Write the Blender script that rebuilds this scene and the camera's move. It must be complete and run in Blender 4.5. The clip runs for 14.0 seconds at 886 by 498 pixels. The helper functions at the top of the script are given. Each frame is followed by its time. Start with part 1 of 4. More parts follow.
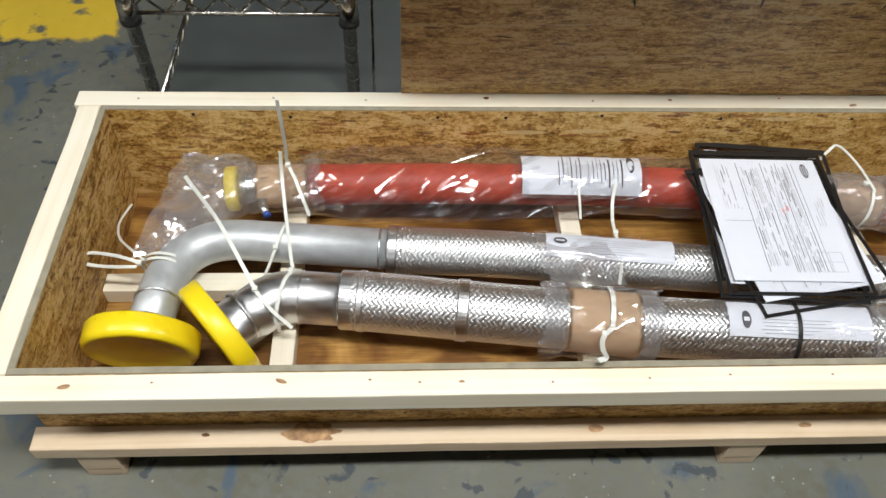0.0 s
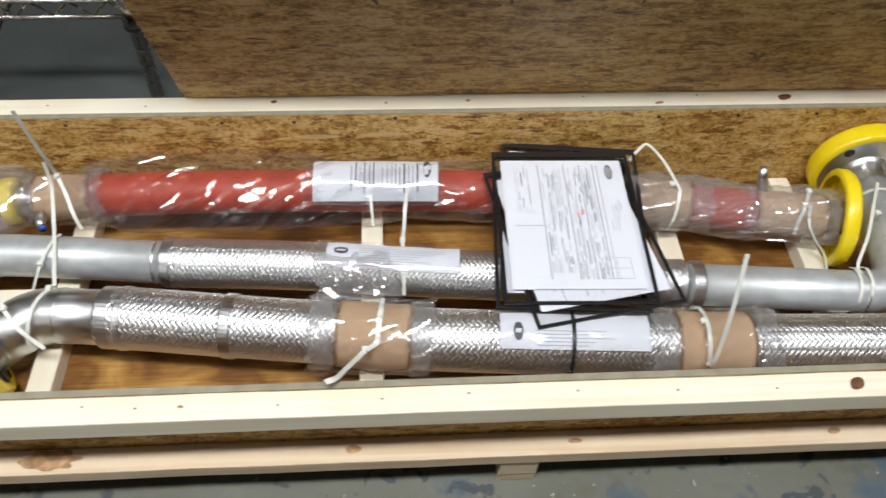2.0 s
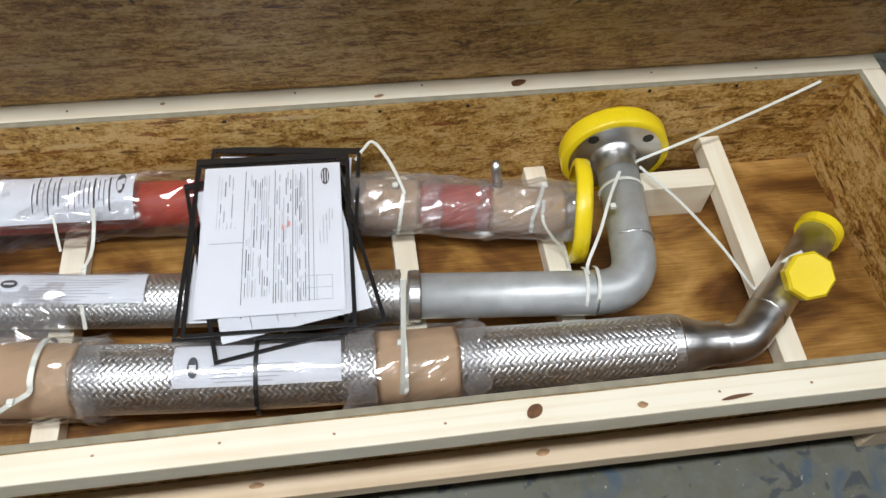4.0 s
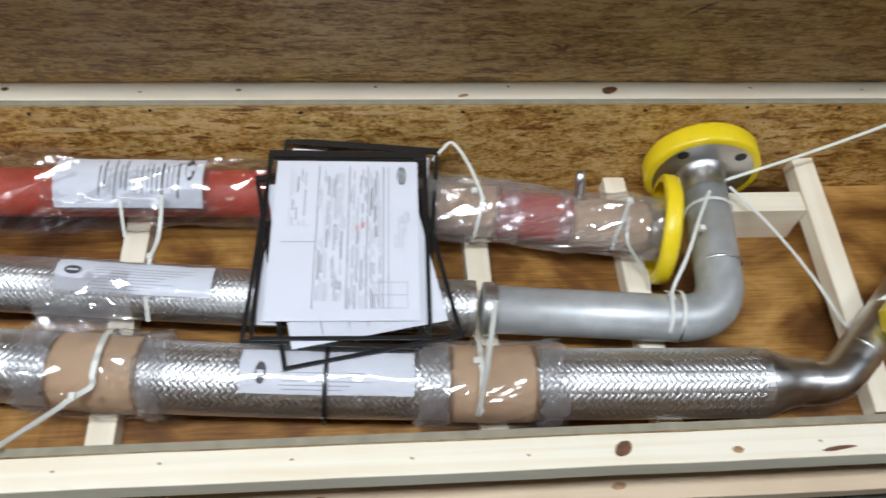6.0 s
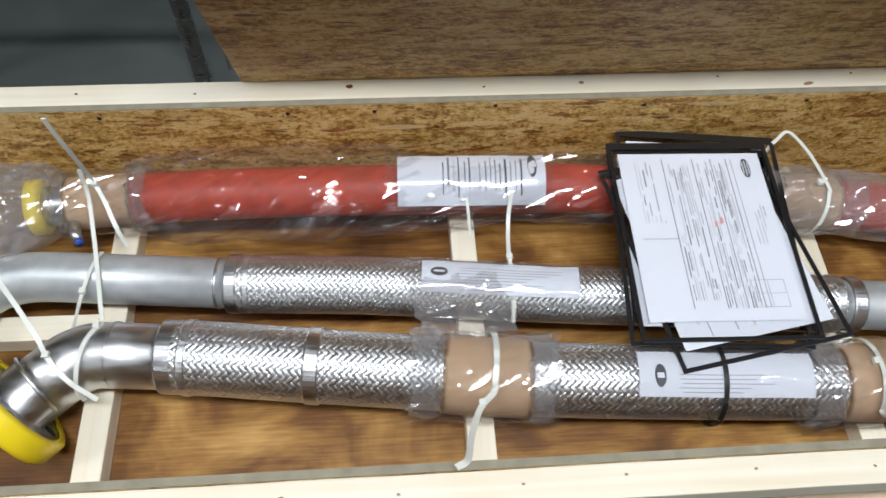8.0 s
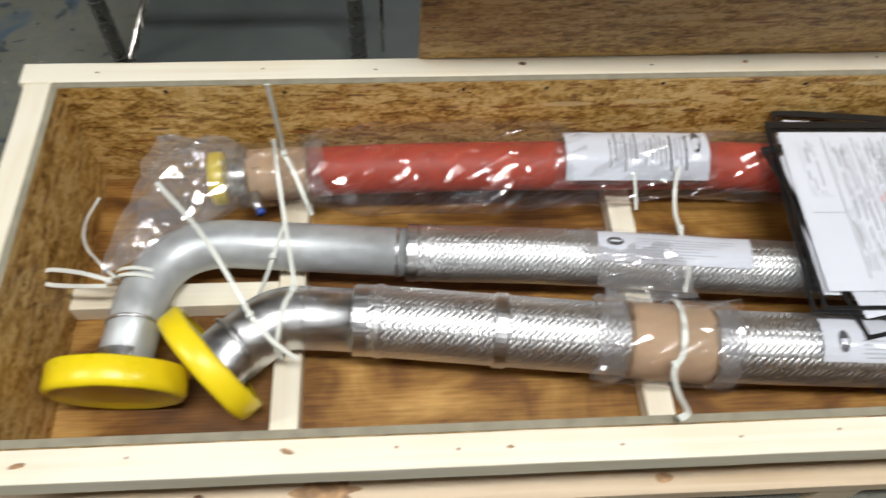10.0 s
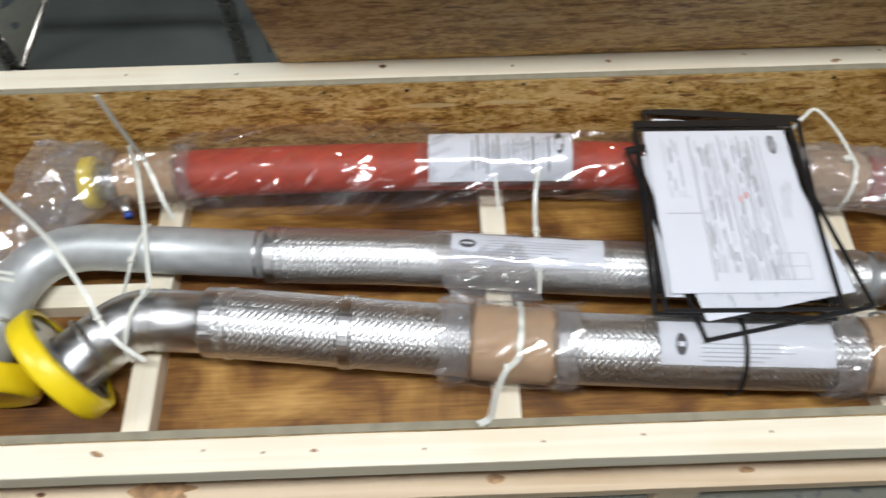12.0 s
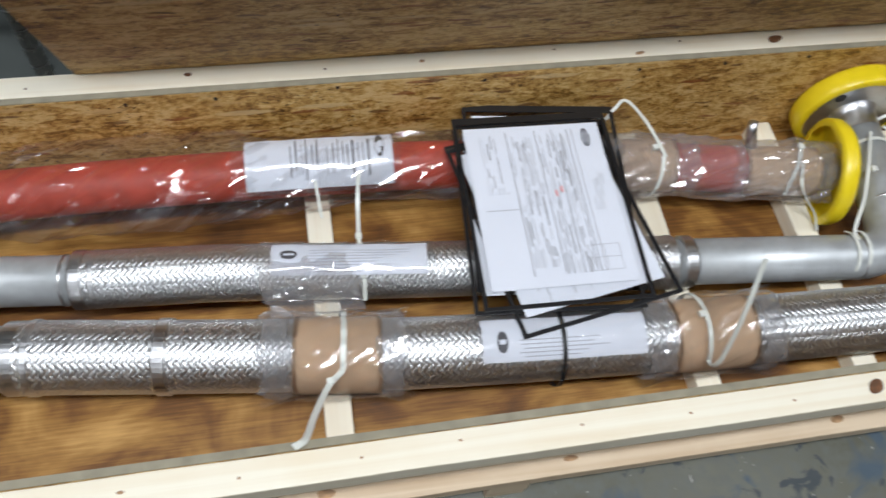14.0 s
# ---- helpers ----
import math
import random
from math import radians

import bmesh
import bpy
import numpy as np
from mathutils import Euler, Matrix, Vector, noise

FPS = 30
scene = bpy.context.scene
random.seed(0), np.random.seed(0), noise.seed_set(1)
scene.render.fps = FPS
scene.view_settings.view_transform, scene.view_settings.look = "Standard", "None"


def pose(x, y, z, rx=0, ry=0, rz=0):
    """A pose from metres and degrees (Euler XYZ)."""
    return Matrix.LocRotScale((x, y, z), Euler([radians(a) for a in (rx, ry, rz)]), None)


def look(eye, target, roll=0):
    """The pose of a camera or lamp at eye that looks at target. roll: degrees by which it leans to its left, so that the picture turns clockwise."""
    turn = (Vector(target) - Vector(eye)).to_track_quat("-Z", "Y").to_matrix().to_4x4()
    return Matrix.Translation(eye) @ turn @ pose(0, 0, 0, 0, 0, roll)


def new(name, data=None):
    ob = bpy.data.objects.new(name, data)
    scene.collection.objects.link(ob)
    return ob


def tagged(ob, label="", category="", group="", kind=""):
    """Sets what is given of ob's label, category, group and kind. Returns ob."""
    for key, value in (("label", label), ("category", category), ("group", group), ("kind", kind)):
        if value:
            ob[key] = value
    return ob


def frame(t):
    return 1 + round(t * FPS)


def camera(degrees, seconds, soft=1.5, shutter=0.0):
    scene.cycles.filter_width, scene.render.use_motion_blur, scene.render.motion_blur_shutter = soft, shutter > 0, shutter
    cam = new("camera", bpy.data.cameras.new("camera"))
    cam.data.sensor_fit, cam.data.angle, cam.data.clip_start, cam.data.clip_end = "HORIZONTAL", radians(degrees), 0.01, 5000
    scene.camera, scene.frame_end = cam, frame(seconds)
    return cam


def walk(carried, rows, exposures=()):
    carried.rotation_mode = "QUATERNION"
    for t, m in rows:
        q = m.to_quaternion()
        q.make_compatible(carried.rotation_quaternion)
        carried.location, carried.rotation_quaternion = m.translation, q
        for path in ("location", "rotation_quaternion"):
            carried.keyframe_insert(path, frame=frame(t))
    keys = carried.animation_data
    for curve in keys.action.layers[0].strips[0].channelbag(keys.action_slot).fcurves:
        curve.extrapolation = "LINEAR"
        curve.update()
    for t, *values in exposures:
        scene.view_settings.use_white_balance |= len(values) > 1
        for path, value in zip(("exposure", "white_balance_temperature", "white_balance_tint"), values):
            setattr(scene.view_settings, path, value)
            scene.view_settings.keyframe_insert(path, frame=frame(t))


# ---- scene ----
cam = camera(59.1, 14.0, shutter=0.35)
PATH = [
    (0, (0.225, 0.32, 1.377), (0.325, 1.567, -0.183), 3.3),
    (0.5, (0.222, 0.319, 1.375), (0.316, 1.572, -0.181), 3.1),
    (1, (0.235, 0.329, 1.354), (0.343, 1.606, -0.181), 2.9),
    (1.5, (0.401, 0.354, 1.359), (0.479, 1.609, -0.196), 1.1),
    (2, (0.575, 0.363, 1.365), (0.689, 1.591, -0.209), 2.8),
    (2.5, (0.706, 0.394, 1.345), (0.828, 1.615, -0.234), 1.5),
    (3, (0.787, 0.477, 1.353), (1.038, 1.642, -0.254), 6.8),
    (3.5, (0.897, 0.457, 1.333), (1.166, 1.633, -0.262), 5.4),
    (3.7, (0.971, 0.46, 1.34), (1.2, 1.613, -0.278), 3.9),
    (5.8, (0.936, 0.529, 1.318), (1.157, 1.625, -0.34), 8.4),
    (6, (0.894, 0.54, 1.313), (1.068, 1.637, -0.35), 6.4),
    (6.5, (0.804, 0.576, 1.304), (0.93, 1.644, -0.382), 6.8),
    (7, (0.736, 0.611, 1.287), (0.847, 1.664, -0.409), 9.2),
    (7.5, (0.532, 0.615, 1.284), (0.664, 1.669, -0.411), 5.2),
    (7.7, (0.477, 0.616, 1.287), (0.602, 1.652, -0.419), 3.6),
    (9.8, (0.243, 0.582, 1.294), (0.438, 1.617, -0.406), 9.5),
    (10, (0.193, 0.563, 1.281), (0.293, 1.625, -0.411), 3.0),
    (10.5, (0.093, 0.55, 1.298), (0.123, 1.605, -0.401), 1.2),
    (11, (0.127, 0.562, 1.311), (0.114, 1.597, -0.4), -1.4),
    (11.5, (0.236, 0.549, 1.292), (0.211, 1.58, -0.421), -0.0),
    (12, (0.438, 0.57, 1.31), (0.46, 1.596, -0.407), -0.8),
    (12.5, (0.627, 0.563, 1.326), (0.755, 1.574, -0.395), 0.3),
    (13, (0.711, 0.558, 1.338), (1.024, 1.522, -0.386), 8.1),
    (13.5, (0.657, 0.565, 1.338), (1.006, 1.527, -0.38), 9.7),
    (14, (0.532, 0.604, 1.323), (0.833, 1.551, -0.413), 9.6),
]
EXPOSURES = [(0, -0.06, 6500, 10), (2.0, -0.10, 6450, 10), (3.0, -0.16, 6400, 10), (3.7, -0.20, 6350, 10), (5.8, -0.30, 6000, 10), (7.7, -0.26, 6050, 10), (9.8, -0.18, 6500, 10), (11.0, -0.18, 6500, 10), (12.5, -0.30, 6150, 10), (14.0, -0.34, 6050, 10)]
walk(cam, [(t, look(eye, target, roll)) for t, eye, target, roll in PATH], EXPOSURES)

# ---- world and light ----
GROUND = 0.225
world = bpy.data.worlds.new("world")
scene.world = world
world.use_nodes = True
world.node_tree.nodes["Background"].inputs[0].default_value = (0.75, 0.85, 1.0, 1)
world.node_tree.nodes["Background"].inputs[1].default_value = 0.008


def area_lamp(name, at, size_x, size_y, watts, colour=(0.985, 0.985, 0.985), turn=0):
    data = bpy.data.lights.new(name, "AREA")
    data.shape, data.size, data.size_y, data.energy, data.color = "RECTANGLE", size_x, size_y, watts, colour
    ob = new(name, data)
    ob.matrix_basis = pose(*at, 0, 0, turn)
    return ob


# Lamps out of view; those at y -2.9 and 4.2 are added fill.
LAMPS = [(0.45, 0.25, 92), (-2.2, 0.32, 56), (-1.6, -2.9, 15), (3.0, 0.30, 36), (0.2, 4.2, 5)]
for lx, ly, watts in LAMPS:
    area_lamp("tube_light", (lx, ly, 3.16), 1.24, 0.28, watts)

# ---- materials ----


def material(name):
    m = bpy.data.materials.new(name)
    m.use_nodes = True
    return m, m.node_tree.nodes, m.node_tree.links, m.node_tree.nodes["Principled BSDF"]


def plain(name, colour, rough=0.5, metal=0.0, noise_scale=0, amount=0.0, bump=0.0, stretch=(1, 1, 1), **extra):
    m, n, l, b = material(name)
    b.inputs["Base Color"].default_value = (*colour, 1)
    b.inputs["Roughness"].default_value = rough
    b.inputs["Metallic"].default_value = metal
    for k, v in extra.items():
        b.inputs[k.replace("_", " ")].default_value = v
    if noise_scale:
        tc, mp, ns = n.new("ShaderNodeTexCoord"), n.new("ShaderNodeMapping"), n.new("ShaderNodeTexNoise")
        mp.inputs["Scale"].default_value = stretch
        ns.inputs["Scale"].default_value, ns.inputs["Detail"].default_value = noise_scale, 6
        l.new(tc.outputs["Object"], mp.inputs[0]), l.new(mp.outputs[0], ns.inputs["Vector"])
        mr = n.new("ShaderNodeMapRange")
        mr.inputs[1].default_value, mr.inputs[2].default_value = 0.3, 0.7
        mr.inputs[3].default_value, mr.inputs[4].default_value = 1 - amount, 1 + amount
        l.new(ns.outputs[0], mr.inputs[0])
        mx = n.new("ShaderNodeVectorMath")
        mx.operation = "SCALE"
        mx.inputs[0].default_value = colour
        l.new(mr.outputs[0], mx.inputs["Scale"]), l.new(mx.outputs[0], b.inputs["Base Color"])
        rr = n.new("ShaderNodeMapRange")
        rr.inputs[1].default_value, rr.inputs[2].default_value = 0.3, 0.7
        rr.inputs[3].default_value, rr.inputs[4].default_value = max(0.03, rough - 0.08), min(1, rough + 0.1)
        l.new(ns.outputs[0], rr.inputs[0]), l.new(rr.outputs[0], b.inputs["Roughness"])
        if bump:
            bp = n.new("ShaderNodeBump")
            bp.inputs["Strength"].default_value, bp.inputs["Distance"].default_value = bump, 0.002
            l.new(ns.outputs[0], bp.inputs["Height"]), l.new(bp.outputs[0], b.inputs["Normal"])
    return m


def osb_material(name="oriented_strand_board"):
    """Pressed wood strands: fine fibrous flakes, scattered long pale and red-brown slivers, dark specks."""
    m, n, l, b = material(name)
    tc = n.new("ShaderNodeTexCoord")
    warp = n.new("ShaderNodeTexNoise")
    warp.inputs["Scale"].default_value, warp.inputs["Detail"].default_value = 28, 5
    l.new(tc.outputs["UV"], warp.inputs["Vector"])
    add = n.new("ShaderNodeMixRGB")
    add.blend_type, add.inputs[0].default_value = "LINEAR_LIGHT", 0.006
    l.new(tc.outputs["UV"], add.inputs[1]), l.new(warp.outputs["Color"], add.inputs[2])

    def noise_of(sx, sy, turn, detail, dist=0.0, rough=0.6):
        mp, ns = n.new("ShaderNodeMapping"), n.new("ShaderNodeTexNoise")
        mp.inputs["Rotation"].default_value, mp.inputs["Scale"].default_value = (0, 0, turn), (sx, sy, 1)
        mp.inputs["Location"].default_value = (turn * 5 + sx * 0.3, sy * 0.17, 0)
        ns.inputs["Scale"].default_value, ns.inputs["Detail"].default_value = 1, detail
        ns.inputs["Roughness"].default_value, ns.inputs["Distortion"].default_value = rough, dist
        l.new(add.outputs[0], mp.inputs[0]), l.new(mp.outputs[0], ns.inputs["Vector"])
        return ns.outputs[0]

    def cells(sx, sy, turn):
        mp, vo, sp = n.new("ShaderNodeMapping"), n.new("ShaderNodeTexVoronoi"), n.new("ShaderNodeSeparateColor")
        mp.inputs["Rotation"].default_value, mp.inputs["Scale"].default_value = (0, 0, turn), (sx, sy, 1)
        mp.inputs["Location"].default_value = (turn * 7, turn * 3, 0)
        vo.voronoi_dimensions = "2D"
        vo.inputs["Scale"].default_value = 1
        l.new(add.outputs[0], mp.inputs[0]), l.new(mp.outputs[0], vo.inputs["Vector"])
        l.new(vo.outputs["Color"], sp.inputs[0])
        return sp.outputs[0], sp.outputs[1], vo.outputs["Distance"]

    def maths(op, a, c, add_to=None):
        q = n.new("ShaderNodeMath")
        q.operation = op
        for i, v in enumerate((a, c, add_to)):
            if v is not None:
                if isinstance(v, (int, float)):
                    q.inputs[i].default_value = v
                else:
                    l.new(v, q.inputs[i])
        return q.outputs[0]

    def step(v, lo, hi, a=0.0, c=1.0):
        r = n.new("ShaderNodeMapRange")
        r.inputs[1].default_value, r.inputs[2].default_value, r.inputs[3].default_value, r.inputs[4].default_value = lo, hi, a, c
        l.new(v, r.inputs[0])
        return r.outputs[0]

    def mixed(fac, a, c):
        mm = n.new("ShaderNodeMixRGB")
        l.new(fac, mm.inputs[0]), l.new(a, mm.inputs[1])
        mm.inputs[2].default_value = (*c, 1)
        return mm.outputs[0]

    # flakes: each has its tone, and lies over its neighbours where its height is larger
    h, tone, _ = cells(20, 78, 0.08)
    for sx, sy, turn in ((26, 90, -0.35), (30, 84, 0.7), (44, 130, -0.9), (15, 66, 0.2)):
        h2_, t2_, _ = cells(sx, sy, turn)
        gt = maths("GREATER_THAN", h2_, h)
        mh, mc = n.new("ShaderNodeMix"), n.new("ShaderNodeMix")
        for mm, a, c in ((mh, h, h2_), (mc, tone, t2_)):
            l.new(gt, mm.inputs[0]), l.new(a, mm.inputs[2]), l.new(c, mm.inputs[3])
        h, tone = mh.outputs[0], mc.outputs[0]
    fibre = noise_of(125, 160, 0.05, 5, 0.0, 0.85)
    flake = noise_of(38, 56, -0.12, 8, 0.0, 0.78)
    blotch = noise_of(6, 12, 0.1, 4)
    v = maths("MULTIPLY_ADD", fibre, 0.66, maths("MULTIPLY_ADD", flake, 0.66, maths("MULTIPLY_ADD", tone, 0.13, maths("MULTIPLY", blotch, 0.30))))
    ramp = n.new("ShaderNodeValToRGB")
    el = ramp.color_ramp.elements
    el[0].position, el[0].color = 0.66, (0.055, 0.020, 0.004, 1)
    el[1].position, el[1].color = 0.97, (0.64, 0.44, 0.18, 1)
    for p, col in ((0.765, (0.20, 0.090, 0.014, 1)), (0.83, (0.36, 0.196, 0.040, 1)), (0.89, (0.51, 0.305, 0.080, 1))):
        e = el.new(p)
        e.color = col
    l.new(v, ramp.inputs[0])
    col = ramp.outputs[0]
    # single slivers
    for sx, sy, turn, share, tint in ((9, 70, 0.05, 0.955, (0.60, 0.43, 0.20)), (13, 85, -0.3, 0.96, (0.56, 0.37, 0.15)), (18, 105, 0.55, 0.955, (0.22, 0.062, 0.014)), (22, 120, -0.7, 0.965, (0.10, 0.034, 0.008))):
        r1, _, d = cells(sx, sy, turn)
        col = mixed(maths("MULTIPLY", step(r1, share, share + 0.005), step(d, 0.42, 0.30, 0.0, 0.75)), col, tint)
    specks = maths("MULTIPLY", step(noise_of(120, 230, 0.3, 2), 0.39, 0.34), step(noise_of(16, 30, 0.0, 3), 0.42, 0.60))
    col = mixed(specks, col, (0.022, 0.010, 0.004))
    l.new(col, b.inputs["Base Color"])
    b.inputs["Roughness"].default_value = 0.55
    bp = n.new("ShaderNodeBump")
    bp.inputs["Strength"].default_value, bp.inputs["Distance"].default_value = 0.5, 0.0012
    l.new(maths("ADD", h, fibre), bp.inputs["Height"]), l.new(bp.outputs[0], b.inputs["Normal"])
    return m


def plywood_material():
    """Orange-brown rotary-cut veneer: wide wavering figure along the sheet."""
    m, n, l, b = material("plywood")
    tc, mp = n.new("ShaderNodeTexCoord"), n.new("ShaderNodeMapping")
    mp.inputs["Scale"].default_value = (5.0, 9, 1)
    l.new(tc.outputs["UV"], mp.inputs[0])
    fig, fine, big = n.new("ShaderNodeTexNoise"), n.new("ShaderNodeTexNoise"), n.new("ShaderNodeTexNoise")
    fig.inputs["Scale"].default_value, fig.inputs["Detail"].default_value, fig.inputs["Distortion"].default_value = 1, 6, 0.9
    l.new(mp.outputs[0], fig.inputs["Vector"])
    mf = n.new("ShaderNodeMapping")
    mf.inputs["Scale"].default_value = (14, 260, 1)
    fine.inputs["Scale"].default_value, fine.inputs["Detail"].default_value = 1, 5
    l.new(tc.outputs["UV"], mf.inputs[0]), l.new(mf.outputs[0], fine.inputs["Vector"])
    big.inputs["Scale"].default_value, big.inputs["Detail"].default_value = 6, 3
    l.new(tc.outputs["UV"], big.inputs["Vector"])
    q = n.new("ShaderNodeMath")
    q.operation, q.inputs[1].default_value = "MULTIPLY_ADD", 0.28
    l.new(fine.outputs[0], q.inputs[0])
    q2 = n.new("ShaderNodeMath")
    q2.operation, q2.inputs[1].default_value = "MULTIPLY_ADD", 0.3
    l.new(big.outputs[0], q2.inputs[0]), l.new(fig.outputs[0], q2.inputs[2]), l.new(q2.outputs[0], q.inputs[2])
    ramp = n.new("ShaderNodeValToRGB")
    el = ramp.color_ramp.elements
    el[0].position, el[0].color = 0.58, (0.060, 0.021, 0.003, 1)
    el[1].position, el[1].color = 1.0, (0.52, 0.30, 0.088, 1)
    for p, col in ((0.72, (0.155, 0.063, 0.010, 1)), (0.84, (0.30, 0.150, 0.031, 1))):
        e = el.new(p)
        e.color = col
    l.new(q.outputs[0], ramp.inputs[0]), l.new(ramp.outputs[0], b.inputs["Base Color"])
    b.inputs["Roughness"].default_value = 0.5
    bp = n.new("ShaderNodeBump")
    bp.inputs["Strength"].default_value, bp.inputs["Distance"].default_value = 0.3, 0.0008
    l.new(q.outputs[0], bp.inputs["Height"]), l.new(bp.outputs[0], b.inputs["Normal"])
    return m


def pine_material(name, light, dark):
    """Sawn softwood with long growth lines along the uv's u."""
    m, n, l, b = material(name)
    tc, info = n.new("ShaderNodeTexCoord"), n.new("ShaderNodeObjectInfo")
    off = n.new("ShaderNodeVectorMath")
    off.operation = "MULTIPLY_ADD"
    off.inputs[1].default_value = (7, 5, 3)
    comb = n.new("ShaderNodeCombineXYZ")
    for i in range(3):
        l.new(info.outputs["Random"], comb.inputs[i])
    l.new(comb.outputs[0], off.inputs[0]), l.new(tc.outputs["UV"], off.inputs[2])
    mp, ns = n.new("ShaderNodeMapping"), n.new("ShaderNodeTexNoise")
    mp.inputs["Scale"].default_value = (1.6, 75, 1)
    ns.inputs["Scale"].default_value, ns.inputs["Detail"].default_value = 1, 7
    ns.inputs["Distortion"].default_value = 0.6
    l.new(off.outputs[0], mp.inputs[0]), l.new(mp.outputs[0], ns.inputs["Vector"])
    big = n.new("ShaderNodeTexNoise")
    big.inputs["Scale"].default_value, big.inputs["Detail"].default_value = 5, 4
    l.new(off.outputs[0], big.inputs["Vector"])
    av = n.new("ShaderNodeMath")
    av.operation = "MULTIPLY_ADD"
    av.inputs[1].default_value = 0.5
    l.new(big.outputs[0], av.inputs[0])
    hf = n.new("ShaderNodeMath")
    hf.operation = "MULTIPLY"
    hf.inputs[1].default_value = 0.5
    l.new(ns.outputs[0], hf.inputs[0]), l.new(hf.outputs[0], av.inputs[2])
    ramp = n.new("ShaderNodeValToRGB")
    el = ramp.color_ramp.elements
    el[0].position, el[0].color = 0.33, (*dark, 1)
    el[1].position, el[1].color = 0.56, (*light, 1)
    l.new(av.outputs[0], ramp.inputs[0]), l.new(ramp.outputs[0], b.inputs["Base Color"])
    b.inputs["Roughness"].default_value = 0.6
    bp = n.new("ShaderNodeBump")
    bp.inputs["Strength"].default_value, bp.inputs["Distance"].default_value = 0.3, 0.0008
    l.new(ns.outputs[0], bp.inputs["Height"]), l.new(bp.outputs[0], b.inputs["Normal"])
    return m


def film_material(name, gloss, tint, bump=0.9, scale=26, haze=0.03):
    """Clear polythene: see-through, with creases that catch the lamps."""
    m, n, l, b = material(name)
    n.remove(b)
    out = n["Material Output"]
    tc, wn, wp = n.new("ShaderNodeTexCoord"), n.new("ShaderNodeTexNoise"), n.new("ShaderNodeMixRGB")
    wn.inputs["Scale"].default_value, wn.inputs["Detail"].default_value = 9, 2
    wp.blend_type, wp.inputs[0].default_value = "LINEAR_LIGHT", 0.03
    l.new(tc.outputs["Object"], wn.inputs["Vector"]), l.new(tc.outputs["Object"], wp.inputs[1]), l.new(wn.outputs["Color"], wp.inputs[2])

    def crease(size, sharp, turn, stretch):
        """Thin straight folds between flat facets."""
        mp, vo, cl = n.new("ShaderNodeMapping"), n.new("ShaderNodeTexVoronoi"), n.new("ShaderNodeMath")
        mp.inputs["Rotation"].default_value, mp.inputs["Scale"].default_value = (0, 0, turn), stretch
        vo.feature = "DISTANCE_TO_EDGE"
        vo.inputs["Scale"].default_value = size
        cl.operation, cl.inputs[1].default_value = "MINIMUM", sharp
        l.new(wp.outputs[0], mp.inputs[0]), l.new(mp.outputs[0], vo.inputs["Vector"]), l.new(vo.outputs["Distance"], cl.inputs[0])
        return cl.outputs[0]

    ns, mul, s1, s2 = n.new("ShaderNodeTexNoise"), n.new("ShaderNodeMath"), n.new("ShaderNodeMath"), n.new("ShaderNodeMath")
    ns.inputs["Scale"].default_value, ns.inputs["Detail"].default_value = scale * 0.5, 1
    mul.operation, mul.inputs[1].default_value = "MULTIPLY", 0.22
    l.new(tc.outputs["Object"], ns.inputs["Vector"]), l.new(ns.outputs[0], mul.inputs[0])
    l.new(crease(scale, 0.07, 0.6, (0.55, 1.0, 1.0)), s1.inputs[0]), l.new(crease(scale * 1.9, 0.05, -0.5, (0.7, 1.2, 1.2)), s1.inputs[1])
    l.new(s1.outputs[0], s2.inputs[0]), l.new(mul.outputs[0], s2.inputs[1])
    height = s2.outputs[0]
    bp = n.new("ShaderNodeBump")
    bp.inputs["Strength"].default_value, bp.inputs["Distance"].default_value = bump, 0.02
    l.new(height, bp.inputs["Height"])
    tr, gl, df = n.new("ShaderNodeBsdfTransparent"), n.new("ShaderNodeBsdfGlossy"), n.new("ShaderNodeBsdfDiffuse")
    tr.inputs[0].default_value = (*tint, 1)
    gl.inputs["Roughness"].default_value = 0.10
    df.inputs[0].default_value = (0.8, 0.81, 0.83, 1)
    l.new(bp.outputs[0], gl.inputs["Normal"])
    mh = n.new("ShaderNodeMixShader")
    mh.inputs[0].default_value = haze
    l.new(tr.outputs[0], mh.inputs[1]), l.new(df.outputs[0], mh.inputs[2])
    lw = n.new("ShaderNodeLayerWeight")
    lw.inputs[0].default_value = 0.5
    p5 = n.new("ShaderNodeMath")
    p5.operation, p5.inputs[1].default_value = "POWER", 4
    l.new(lw.outputs["Facing"], p5.inputs[0])
    ad = n.new("ShaderNodeMath")
    ad.operation, ad.inputs[1].default_value, ad.inputs[2].default_value = "MULTIPLY_ADD", 0.6, gloss
    ad.use_clamp = True
    l.new(p5.outputs[0], ad.inputs[0])
    mx = n.new("ShaderNodeMixShader")
    l.new(ad.outputs[0], mx.inputs[0]), l.new(mh.outputs[0], mx.inputs[1]), l.new(gl.outputs[0], mx.inputs[2])
    l.new(mx.outputs[0], out.inputs[0])
    return m


